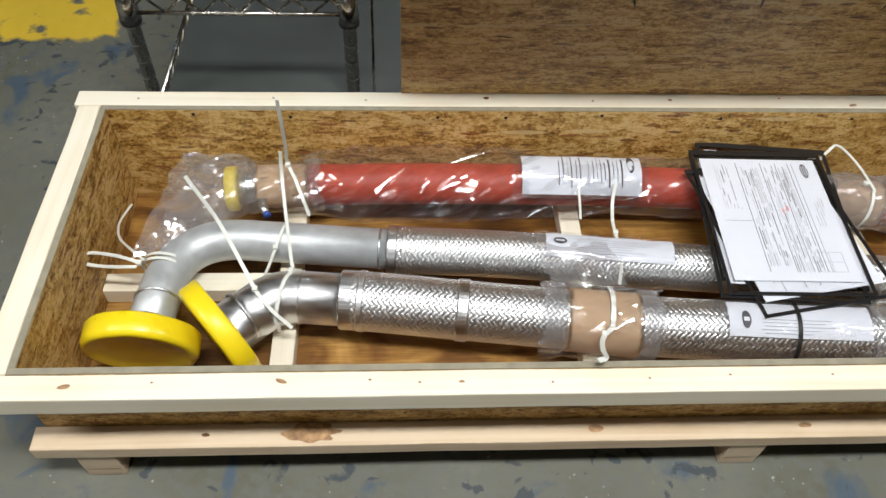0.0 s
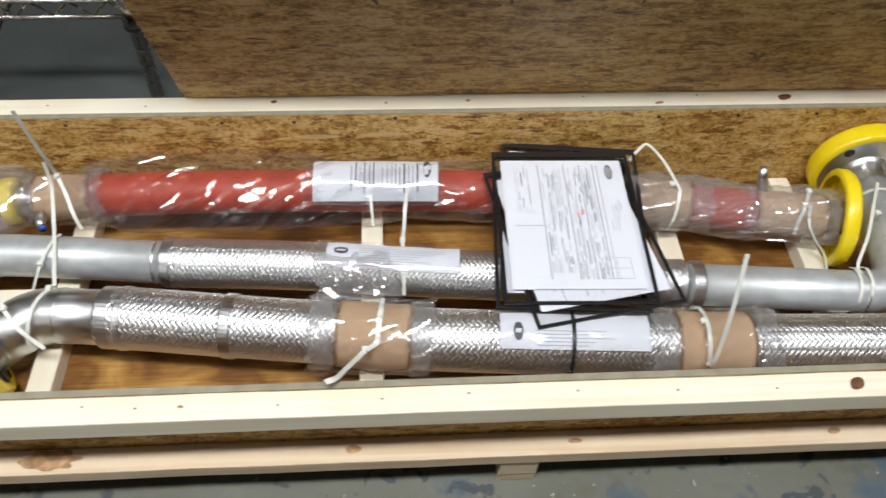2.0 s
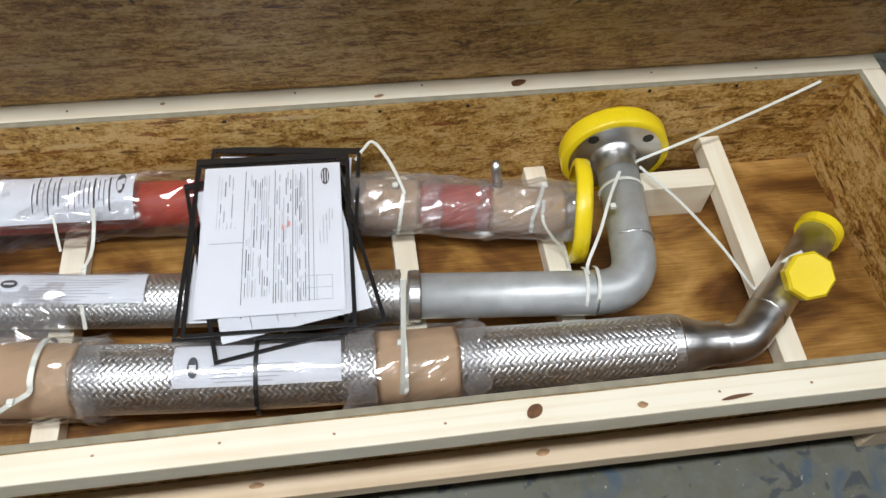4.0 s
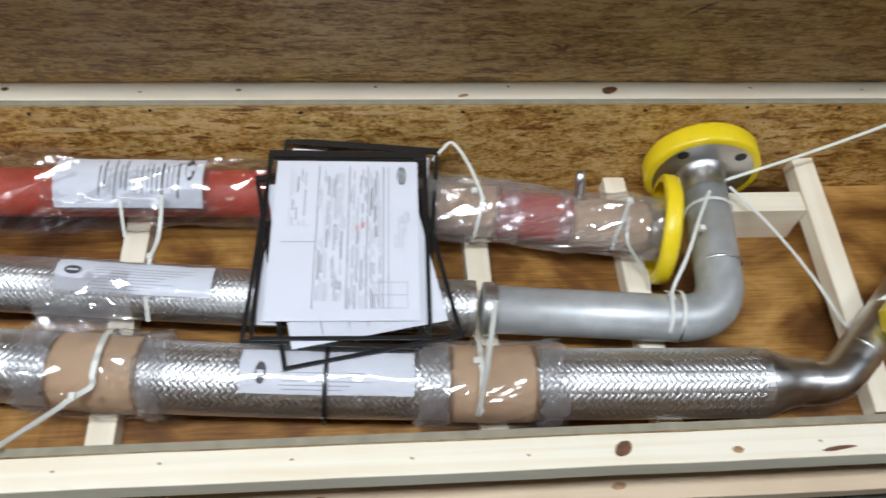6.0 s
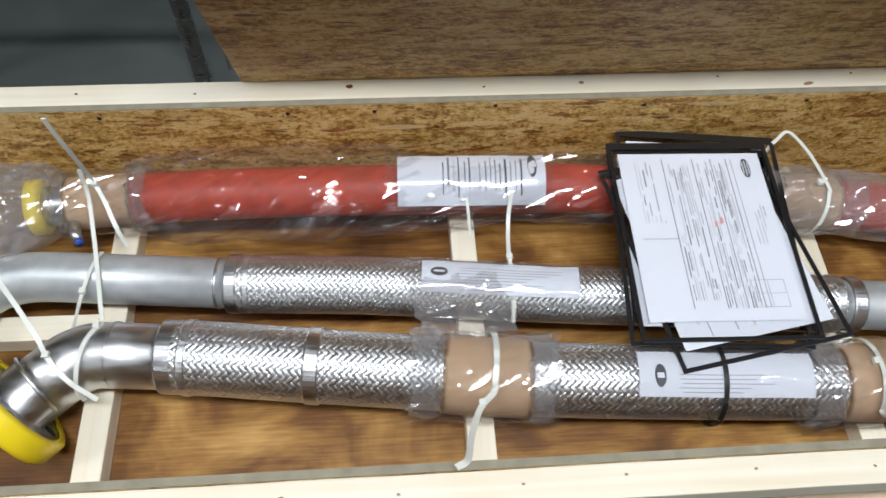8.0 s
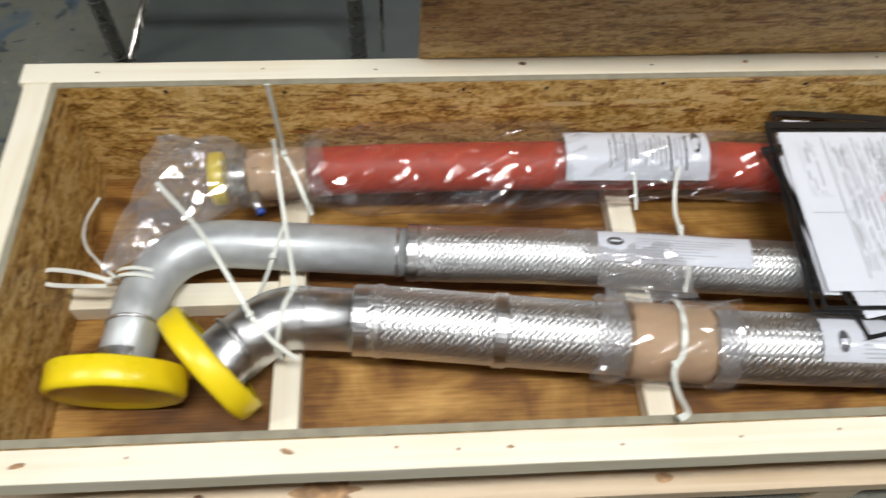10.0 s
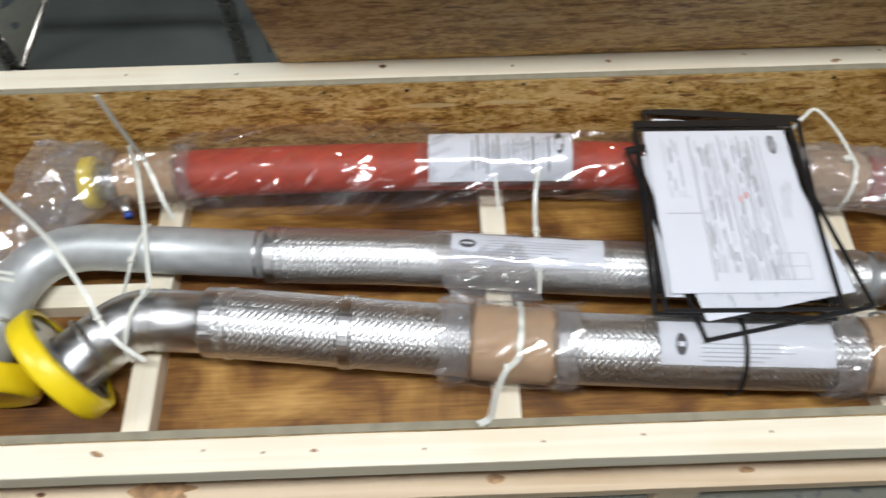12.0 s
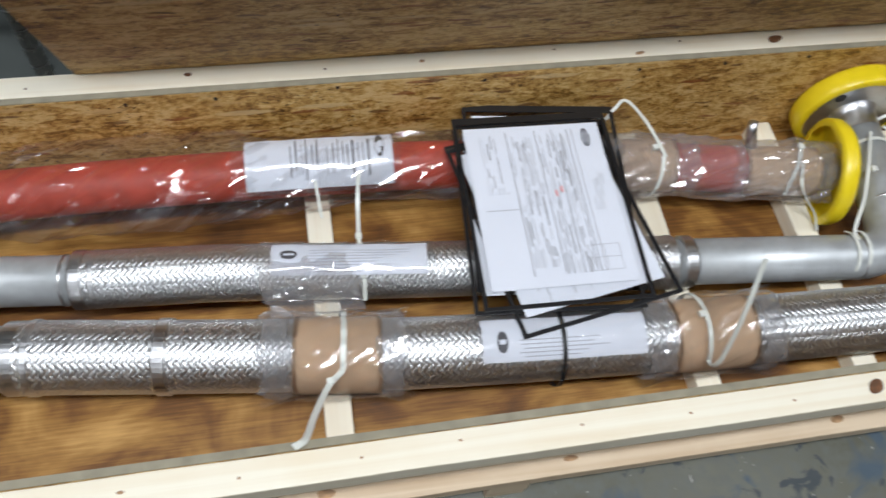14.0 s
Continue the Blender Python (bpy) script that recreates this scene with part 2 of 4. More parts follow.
def floor_material():
    """Worn painted concrete: grey-green, with blue and dark chips and a field of yellow paint."""
    m, n, l, b = material("painted_concrete")
    tc = n.new("ShaderNodeTexCoord")

    def noise_at(scale, detail=6, dist=0.0):
        ns = n.new("ShaderNodeTexNoise")
        ns.inputs["Scale"].default_value, ns.inputs["Detail"].default_value, ns.inputs["Distortion"].default_value = scale, detail, dist
        l.new(tc.outputs["Object"], ns.inputs["Vector"])
        return ns.outputs[0]

    def mix(fac, a, c):
        mm = n.new("ShaderNodeMixRGB")
        l.new(fac, mm.inputs[0])
        for i, v in ((1, a), (2, c)):
            if isinstance(v, tuple):
                mm.inputs[i].default_value = (*v, 1)
            else:
                l.new(v, mm.inputs[i])
        return mm.outputs[0]

    def step(v, lo, hi):
        r = n.new("ShaderNodeMapRange")
        r.inputs[1].default_value, r.inputs[2].default_value = lo, hi
        l.new(v, r.inputs[0])
        return r.outputs[0]

    col = mix(step(noise_at(3.5), 0.35, 0.65), (0.092, 0.090, 0.060), (0.145, 0.146, 0.115))
    col = mix(step(noise_at(60, 3), 0.35, 0.7), col, (0.12, 0.126, 0.108))
    col = mix(step(noise_at(9, 7, 0.8), 0.57, 0.66), col, (0.060, 0.088, 0.115))
    col = mix(step(noise_at(24, 5, 0.5), 0.61, 0.65), col, (0.045, 0.055, 0.06))
    col = mix(step(noise_at(95, 2), 0.73, 0.77), col, (0.32, 0.32, 0.29))
    sx = n.new("ShaderNodeSeparateXYZ")
    l.new(tc.outputs["Object"], sx.inputs[0])
    wob = n.new("ShaderNodeMath")
    wob.operation = "MULTIPLY_ADD"
    wob.inputs[1].default_value = 0.10
    l.new(noise_at(14, 6), wob.inputs[0]), l.new(sx.outputs["Y"], wob.inputs[2])
    l_edge = step(wob.outputs[0], 1.915, 1.93)
    wob2 = n.new("ShaderNodeMath")
    wob2.operation = "MULTIPLY_ADD"
    wob2.inputs[1].default_value = 0.05
    l.new(noise_at(21, 5), wob2.inputs[0]), l.new(sx.outputs["X"], wob2.inputs[2])
    r_edge = step(wob2.outputs[0], -0.42, -0.435)
    both = n.new("ShaderNodeMath")
    both.operation = "MULTIPLY"
    l.new(l_edge, both.inputs[0]), l.new(r_edge, both.inputs[1])
    chip = n.new("ShaderNodeMath")
    chip.operation = "MULTIPLY"
    l.new(both.outputs[0], chip.inputs[0]), l.new(step(noise_at(17, 8), 0.34, 0.42), chip.inputs[1])
    far = n.new("ShaderNodeMath")
    far.operation = "MULTIPLY"
    l.new(chip.outputs[0], far.inputs[0]), l.new(step(wob.outputs[0], 2.72, 2.70), far.inputs[1])
    col = mix(far.outputs[0], col, (0.62, 0.43, 0.035))
    l.new(col, b.inputs["Base Color"])
    l.new(step(noise_at(30), -0.4, 1.2), b.inputs["Roughness"])
    bp = n.new("ShaderNodeBump")
    bp.inputs["Strength"].default_value, bp.inputs["Distance"].default_value = 0.25, 0.002
    l.new(noise_at(70, 4), bp.inputs["Height"]), l.new(bp.outputs[0], b.inputs["Normal"])
    return m


OSB = osb_material()
PLY = plywood_material()
OSB_EDGE = plain("board_edge", (0.27, 0.245, 0.175), 0.85, 0, 45, 0.18, 0.2)
PINE = pine_material("pine", (0.84, 0.785, 0.635), (0.76, 0.655, 0.47))
# Tanner pine; the shade beneath the top rail is part of this colour.
PINE_OLD = pine_material("pine_base", (0.66, 0.53, 0.37), (0.50, 0.36, 0.22))
KNOT = plain("knot_wood", (0.13, 0.055, 0.02), 0.6, 0, 90, 0.5)
STAIN = plain("resin_stain", (0.36, 0.215, 0.105), 0.5, 0, 70, 0.55)
STEEL = plain("brushed_steel", (0.63, 0.635, 0.64), 0.36, 1.0, 70, 0.12, 0.08, (0.3, 1, 1))
DULL = plain("pickled_steel", (0.52, 0.545, 0.55), 0.45, 0.5, 45, 0.10, 0.05)
BRAID = plain("braided_wire", (0.72, 0.73, 0.735), 0.40, 1.0, 160, 0.08)
CORE = plain("hose_core", (0.20, 0.195, 0.19), 0.5, 0.8)
YELLOW = plain("yellow_plastic", (0.86, 0.66, 0.012), 0.33, 0, 14, 0.06, 0.05)
CARD = plain("corrugated_card", (0.82, 0.62, 0.41), 0.75, 0, 40, 0.07, 0.1, (1, 0.15, 0.15))
RED = plain("red_sleeve", (0.43, 0.050, 0.022), 0.55, 0, 30, 0.2, 0.4)
PAPER = plain("white_paper", (0.74, 0.77, 0.84), 0.55, 0, 12, 0.03)
INK = plain("grey_print", (0.17, 0.175, 0.19), 0.6)
INK_SOFT = plain("faint_print", (0.36, 0.37, 0.40), 0.6)
INK_FAINT = plain("pale_print", (0.52, 0.54, 0.58), 0.6)
INK_DARK = plain("dark_print", (0.07, 0.07, 0.08), 0.6)
STAMP = plain("red_stamp", (0.75, 0.35, 0.35), 0.6)
VINYL = plain("black_vinyl", (0.012, 0.012, 0.013), 0.35)
NYLON = plain("nylon_tie", (0.72, 0.735, 0.67), 0.35, 0, 20, 0.05, Subsurface_Weight=0.0)
TIE_BLACK = plain("black_tie", (0.012, 0.012, 0.012), 0.4)
BLUE = plain("blue_plastic", (0.03, 0.07, 0.30), 0.4)
CHROME = plain("chrome", (0.55, 0.52, 0.47), 0.22, 1.0, 60, 0.2)
BRASS = plain("brass", (0.52, 0.38, 0.17), 0.35, 1.0)
RUBBER = plain("black_rubber_hole_dark", (0.015, 0.015, 0.015), 0.5)
MAT = plain("dark_board", (0.062, 0.070, 0.066), 0.36, 0, 6, 0.18)
WALL = plain("wall_paint", (0.12, 0.12, 0.117), 0.8, 0, 2, 0.1)
CEIL = plain("ceiling_paint", (0.13, 0.13, 0.127), 0.85, 0, 2, 0.1)
TUBE, tn, tl, tb = material("lamp_tube")
tb.inputs["Emission Color"].default_value, tb.inputs["Emission Strength"].default_value = (0.97, 1.0, 0.98, 1), 6
FILM = film_material("clear_film", 0.12, (0.985, 0.985, 0.985), 0.18, 13, 0.02)
FILM_THICK = film_material("clouded_film", 0.17, (0.97, 0.97, 0.975), 0.3, 22, 0.13)
FILM_FLAT = film_material("flat_film", 0.02, (0.99, 0.99, 0.99), 0.03, 9, 0.0)
NAIL = plain("dark_nail", (0.03, 0.025, 0.02), 0.5, 0.6)
FLOOR = floor_material()

# ---- mesh helpers ----


def part(name, bm, mat, parent=None, label="", smooth=False):
    me = bpy.data.meshes.new(name)
    bm.normal_update()
    bm.to_mesh(me)
    bm.free()
    if smooth:
        me.polygons.foreach_set("use_smooth", [True] * len(me.polygons))
    me.materials.append(mat)
    ob = new(name, me)
    if parent:
        ob.parent = parent
    if label:
        ob["label"] = label
    return ob


def thing(name, label, category, group=""):
    ob = new(name)
    ob.empty_display_size = 0.05
    return tagged(ob, label, category, group)


def box_uv(bm):
    """Planar uv in metres: u along the longest side of the piece."""
    uv = bm.loops.layers.uv.verify()
    lo = [min(v.co[i] for v in bm.verts) for i in range(3)]
    hi = [max(v.co[i] for v in bm.verts) for i in range(3)]
    long = max(range(3), key=lambda i: hi[i] - lo[i])
    bm.normal_update()
    for f in bm.faces:
        a = max(range(3), key=lambda i: abs(f.normal[i]))
        rest = [i for i in range(3) if i != a]
        u = long if long in rest else rest[0]
        v = [i for i in rest if i != u][0]
        for lp in f.loops:
            lp[uv].uv = (lp.vert.co[u] + a * 1.7, lp.vert.co[v] + a * 0.9)


def slab(x0, x1, y0, y1, z0, z1, bevel=0.002, wobble=0.0, cuts=0, bm=None):
    """A sawn board: a bevelled box, with slightly uneven edges."""
    bm = bm or bmesh.new()
    start = len(bm.verts)
    r = bmesh.ops.create_cube(bm, size=1)
    for v in r["verts"]:
        v.co = Vector(((x0 + x1) / 2 + v.co.x * (x1 - x0), (y0 + y1) / 2 + v.co.y * (y1 - y0), (z0 + z1) / 2 + v.co.z * (z1 - z0)))
    if bevel:
        es = list({e for v in r["verts"] for e in v.link_edges})
        bmesh.ops.bevel(bm, geom=es, offset=bevel, segments=2, affect="EDGES", profile=0.6)
    if cuts:
        ax = max(range(3), key=lambda i: (x1 - x0, y1 - y0, z1 - z0)[i])
        es = [e for e in bm.edges if abs((e.verts[0].co - e.verts[1].co)[ax]) > 0.6 * (x1 - x0, y1 - y0, z1 - z0)[ax]]
        bmesh.ops.subdivide_edges(bm, edges=es, cuts=cuts, use_grid_fill=True)
    if wobble:
        for v in bm.verts:
            v.co += Vector((noise.noise(v.co * 9 + Vector((x0, 3, 1))), noise.noise(v.co * 9 + Vector((5, y0, 2))), noise.noise(v.co * 7 + Vector((1, 2, z0))))) * wobble
    box_uv(bm)
    return bm


def sheet(x0, x1, y0, y1, z):
    """One thin film, a single layer of faces."""
    bm = bmesh.new()
    bm.faces.new([bm.verts.new(c) for c in ((x0, y0, z), (x1, y0, z), (x1, y1, z), (x0, y1, z))])
    return bm


def frames_along(pts):
    """Tangent, side and up for every point of a path."""
    out = []
    prev = None
    for i, p in enumerate(pts):
        t = (pts[min(i + 1, len(pts) - 1)] - pts[max(i - 1, 0)]).normalized()
        if prev is None:
            ref = Vector((0, 0, 1)) if abs(t.z) < 0.9 else Vector((0, 1, 0))
            s = t.cross(ref).normalized()
        else:
            s = (prev - t * prev.dot(t)).normalized()
        prev = s
        out.append((t, s, s.cross(t)))
    return out


def sweep(pts, radii, n=32, caps=True, flat=1.0, bm=None):
    """A tube along a path; radii: one, or one a point. flat squeezes it across."""
    bm = bm or bmesh.new()
    pts = [Vector(p) for p in pts]
    if not isinstance(radii, (list, tuple)):
        radii = [radii] * len(pts)
    rings = []
    for p, r, (t, s, u) in zip(pts, radii, frames_along(pts)):
        rings.append([bm.verts.new(p + s * (r * math.cos(2 * math.pi * k / n)) + u * (r * flat * math.sin(2 * math.pi * k / n))) for k in range(n)])
    for a, b in zip(rings, rings[1:]):
        for k in range(n):
            bm.faces.new((a[k], a[(k + 1) % n], b[(k + 1) % n], b[k]))
    if caps:
        bm.faces.new(list(reversed(rings[0])))
        bm.faces.new(rings[-1])
    bmesh.ops.recalc_face_normals(bm, faces=bm.faces[:])
    return bm


def rounded(corners, radius, steps=10):
    """A path through corners, each rounded by an arc."""
    corners = [Vector(c) for c in corners]
    out = [corners[0]]
    for a, b, c in zip(corners, corners[1:], corners[2:]):
        d1, d2 = (a - b).normalized(), (c - b).normalized()
        half = d1.angle(d2) / 2
        cut = min(radius / math.tan(half), (a - b).length * 0.98, (c - b).length * 0.98)
        p, q = b + d1 * cut, b + d2 * cut
        for i in range(steps + 1):
            k = i / steps
            out.append((p * (1 - k) + b * k) * (1 - k) + (b * (1 - k) + q * k) * k)
    out.append(corners[-1])
    return out


def smooth_path(pts, per=8):
    """A Catmull-Rom curve through the points."""
    p = [Vector(a) for a in pts]
    p = [p[0] * 2 - p[1]] + p + [p[-1] * 2 - p[-2]]
    out = []
    for i in range(1, len(p) - 2):
        for k in range(per):
            s = k / per
            out.append(0.5 * (2 * p[i] + (p[i + 1] - p[i - 1]) * s + (2 * p[i - 1] - 5 * p[i] + 4 * p[i + 1] - p[i + 2]) * s * s + (3 * p[i] - p[i - 1] - 3 * p[i + 1] + p[i + 2]) * s ** 3))
    out.append(p[-2])
    return out


def lathe(profile, at, axis, n=48, bm=None):
    """A turned shape: profile of (distance along axis, radius)."""
    bm = bm or bmesh.new()
    axis, at = Vector(axis).normalized(), Vector(at)
    ref = Vector((0, 0, 1)) if abs(axis.z) < 0.9 else Vector((1, 0, 0))
    s = axis.cross(ref).normalized()
    u = s.cross(axis)
    rings = []
    for d, r in profile:
        if r < 1e-6:
            rings.append([bm.verts.new(at + axis * d)])
        else:
            rings.append([bm.verts.new(at + axis * d + (s * math.cos(2 * math.pi * k / n) + u * math.sin(2 * math.pi * k / n)) * r) for k in range(n)])
    for a, b in zip(rings, rings[1:]):
        for k in range(n):
            if len(a) == 1 and len(b) == 1:
                continue
            if len(a) == 1:
                bm.faces.new((a[0], b[k], b[(k + 1) % n]))
            elif len(b) == 1:
                bm.faces.new((a[k], b[0], a[(k + 1) % n]))
            else:
                bm.faces.new((a[k], b[k], b[(k + 1) % n], a[(k + 1) % n]))
    bmesh.ops.recalc_face_normals(bm, faces=bm.faces[:])
    return bm


class Axis:
    """A path by its length, for what lies round a hose."""

    def __init__(self, pts):
        self.p = smooth_path(pts, 12)
        self.f = frames_along(self.p)
        self.d = [0.0]
        for a, b in zip(self.p, self.p[1:]):
            self.d.append(self.d[-1] + (b - a).length)
        self.length = self.d[-1]

    def at(self, s):
        s = max(0.0, min(self.length, s))
        i = 0
        while i < len(self.d) - 2 and self.d[i + 1] < s:
            i += 1
        k = (s - self.d[i]) / (self.d[i + 1] - self.d[i])
        t = self.f[i][0].lerp(self.f[i + 1][0], k).normalized()
        side = Vector((t.y, -t.x, 0)).normalized()
        return self.p[i].lerp(self.p[i + 1], k), t, side, side.cross(t)

    def near_x(self, x):
        lo, hi = 0.0, self.length
        for _ in range(30):
            m = (lo + hi) / 2
            if self.at(m)[0].x < x:
                lo = m
            else:
                hi = m
        return lo

    def point(self, s, a, r):
        """a: turn round the axis in radians; 0 looks to the front side, pi / 2 up."""
        c, t, side, up = self.at(s)
        return c + (side * math.cos(a) + up * math.sin(a)) * r


def braid_mesh(axis, s0, s1, r, strands, lay=45, lift=0.0006):
    """Two sets of flat wire ribbons wound both ways, each over two and under two."""
    verts, faces = [], []
    turn_per_m = math.tan(radians(lay)) / r
    step = 2 * math.pi / strands
    ds = step / turn_per_m / 4
    count = int((s1 - s0) / ds)
    half = step * 0.55
    base = [axis.at(s0 + i * ds) for i in range(count + 1)]
    for way in (1, -1):
        for k in range(strands):
            first = len(verts)
            for i in range(count + 1):
                c, t, side, up = base[i]
                mid = k * step + way * i * step / 4
                over = way * max(-1.0, min(1.0, 1.5 * math.cos(math.pi * mid / step - math.pi / 4)))
                for j, (o, h) in enumerate(((-1, -0.0005), (-0.78, 0.0), (0.78, 0.0), (1, -0.0005))):
                    a = mid + o * half
                    rr = r + over * lift + h
                    verts.append(c + (side * math.cos(a) + up * math.sin(a)) * rr)
            for i in range(count):
                for j in range(3):
                    a = first + i * 4 + j
                    faces.append((a, a + 1, a + 5, a + 4))
    me = bpy.data.meshes.new("braid")
    me.from_pydata([tuple(v) for v in verts], [], faces)
    me.polygons.foreach_set("use_smooth", [True] * len(faces))
    return me


def patch(axis, s0, s1, a0, a1, r, ns=40, na=16, ripple=0.0, skew=0.0, bm=None, seed=0.0):
    """A sheet laid round a hose between two turns."""
    bm = bm or bmesh.new()
    grid = []
    for i in range(ns + 1):
        row = []
        for j in range(na + 1):
            ss, a = s0 + (s1 - s0) * i / ns, a0 + (a1 - a0) * j / na
            ss += skew * (j / na - 0.5)
            w = ripple * noise.noise(Vector((ss * 22, a * 3.2, seed))) + 0.5 * ripple * noise.noise(Vector((ss * 55, a * 6, seed + 4)))
            row.append(bm.verts.new(axis.point(ss, a, r + w)))
        grid.append(row)
    for i in range(ns):
        for j in range(na):
            bm.faces.new((grid[i][j], grid[i + 1][j], grid[i + 1][j + 1], grid[i][j + 1]))
    return bm


def tie(pts, width=0.0045, thick=0.0014, per=10, label="white nylon cable tie", mat=None, head=None, group="cable ties", closed=False):
    """A nylon cable tie: a flat strap along a path with its locking head."""
    ob = thing("cable_tie", label, "cable tie", group)
    path = smooth_path(pts, per)
    bm = bmesh.new()
    rows = []
    for p, (t, s, u) in zip(path, frames_along(path)):
        lie = Vector((0, 0, 1))
        across = t.cross(lie)
        across = across.normalized() if across.length > 0.2 else s
        out = across.cross(t).normalized()
        rows.append([bm.verts.new(p + across * (a * width / 2) + out * (b * thick / 2)) for a, b in ((-1, -1), (1, -1), (1, 1), (-1, 1))])
    for a, b in zip(rows, rows[1:]):
        for k in range(4):
            bm.faces.new((a[k], a[(k + 1) % 4], b[(k + 1) % 4], b[k]))
    bm.faces.new(rows[0][::-1]), bm.faces.new(rows[-1])
    bmesh.ops.recalc_face_normals(bm, faces=bm.faces[:])
    part("strap", bm, mat or NYLON, ob)
    if head is not None:
        h = Vector(head)
        bm = slab(h.x - 0.0042, h.x + 0.0042, h.y - 0.0042, h.y + 0.0042, h.z - 0.003, h.z + 0.003, 0.001)
        part("head", bm, mat or NYLON, ob)
    return ob


def loop_round(axis, s, r, lean=0.0, a0=-1.2, a1=4.4, n=14):
    """Points of a strap that goes round a hose."""
    return [axis.point(s + lean * math.sin(a0 + (a1 - a0) * i / n), a0 + (a1 - a0) * i / n, r) for i in range(n + 1)]

# ---- room ----
R = 7.0
tagged(part("floor", slab(-R, R, -R, R, GROUND - 0.2, GROUND, 0), FLOOR), "worn grey painted concrete floor with blue chips and yellow paint", "floor", kind="structure")
for nm, b in (("wall_north", (-R, R, R, R + 0.2)), ("wall_south", (-R, R, -R - 0.2, -R)), ("wall_east", (R, R + 0.2, -R, R)), ("wall_west", (-R - 0.2, -R, -R, R))):
    tagged(part(nm, slab(*b, GROUND, 3.4, 0), WALL), "plain grey workshop wall", "wall", kind="structure")
tagged(part("ceiling", slab(-R, R, -R, R, 3.4, 3.6, 0), CEIL), "plain pale workshop ceiling", "ceiling", kind="structure")
# A fixture for each lamp, the added fill too, all out of view.
for lx, ly, watts in LAMPS:
    lamp = thing("ceiling_light", "unseen white fluorescent ceiling light with two tubes", "ceiling light", "ceiling lights")
    bm = slab(lx - 0.66, lx + 0.66, ly - 0.15, ly + 0.15, 3.26, 3.4, 0.01)
    part("housing", bm, CEIL, lamp)
    for dy in (-0.06, 0.06):
        part("tube", sweep([(lx - 0.61, ly + dy, 3.22), (lx + 0.61, ly + dy, 3.22)], 0.018, 12), TUBE, lamp)

# ---- crate ----
X0, X1, Y0, Y1, ZT = -0.327, 1.880, 0.803, 1.400, 0.470
W, P, ZF = 0.037, 0.011, 0.262
crate = thing("shipping_crate", "long open wooden shipping crate of pine rails and strand board", "crate")
part("front_rail", slab(X0 + 0.006, X1, Y0, Y0 + W, ZT - 0.038, ZT, 0.0025, 0.0009, 40), PINE, crate, "pale pine rail with knots")
part("back_rail", slab(X0 - 0.008, X1, Y1 - W, Y1, ZT - 0.038, ZT, 0.0025, 0.0009, 40), PINE, crate, "pale pine rail with knots")
part("end_rail", slab(X0, X0 + W, Y0 + W + 0.001, Y1 - W - 0.001, ZT - 0.038, ZT - 0.001, 0.003, 0.0022, 16), PINE, crate, "pale pine rail with a waney edge")
part("end_rail", slab(X1 - W, X1, Y0 + W + 0.001, Y1 - W - 0.001, ZT - 0.038, ZT - 0.001, 0.003, 0.001, 12), PINE, crate, "pale pine rail")
part("front_panel", slab(X0 + W, X1 - W, Y0 + W + 0.0005, Y0 + W + P, ZF - 0.012, ZT - 0.0015, 0.0006), OSB, crate)
part("back_panel", slab(X0 + W, X1 - W, Y1 - W - P, Y1 - W - 0.0005, ZF - 0.012, ZT - 0.0015, 0.0006), OSB, crate)
part("end_panel", slab(X0 + W + 0.0005, X0 + W + P, Y0 + W + P + 0.0005, Y1 - W - P - 0.0005, ZF - 0.012, ZT - 0.0015, 0.0006), OSB, crate)
part("end_panel", slab(X1 - W - P, X1 - W - 0.0005, Y0 + W + P + 0.0005, Y1 - W - P - 0.0005, ZF - 0.012, ZT - 0.0015, 0.0006), OSB, crate)
IX0, IX1, IY0, IY1 = X0 + W + P, X1 - W - P, Y0 + W + P, Y1 - W - P
part("floor_panel", slab(IX0 + 0.0005, IX1 - 0.0005, IY0 + 0.0005, IY1 - 0.0005, ZF - 0.012, ZF, 0), PLY, crate, "orange-brown plywood floor")
# sawn edges of the boards, seen as grey strips along the rim
for x0, x1, y0, y1 in ((IX0 - P + 0.001, IX1 + P - 0.001, IY0 - P + 0.001, IY0 - 0.0005), (IX0 - P + 0.001, IX1 + P - 0.001, IY1 + 0.0005, IY1 + P - 0.001),
                       (IX0 - P + 0.001, IX0 - 0.0005, IY0, IY1), (IX1 + 0.0005, IX1 + P - 0.001, IY0, IY1)):
    part("board_edge", slab(x0, x1, y0, y1, ZT - 0.006, ZT + 0.0005, 0.0004), OSB_EDGE, crate, "grey sawn board edge")
part("base_rail", slab(X0 + 0.024, X1, Y0, Y0 + W, 0.296, 0.324, 0.0025, 0.001, 40), PINE_OLD, crate, "tan pine base rail")
part("base_rail", slab(X0 + 0.012, X1, Y1 - W, Y1, 0.296, 0.324, 0.0025, 0.001, 40), PINE_OLD, crate, "tan pine base rail")
for x in (-0.250, 0.715, 1.70):
    part("skid", slab(x, x + 0.056, Y0 + 0.004, Y1 - 0.004, GROUND, ZF - 0.0125, 0.003), PINE_OLD, crate, "pine skid")
    for y in (Y0 + 0.003, Y1 - W + 0.002):
        part("skid_block", slab(x, x + 0.056, y, y + W - 0.005, ZF - 0.0122, 0.2958, 0.002), PINE_OLD, crate)
for x in (0.0125, 0.511, 1.0345, 1.281):
    part("batten", slab(x, x + 0.037, IY0 + 0.001, IY1 - 0.001, ZF + 0.0003, 0.295, 0.002, 0.0006, 10), PINE, crate)
b5 = part("batten", slab(-0.0185, 0.0185, -0.214, 0.214, 0, 0.033, 0.002, 0.0006, 10), PINE, crate)
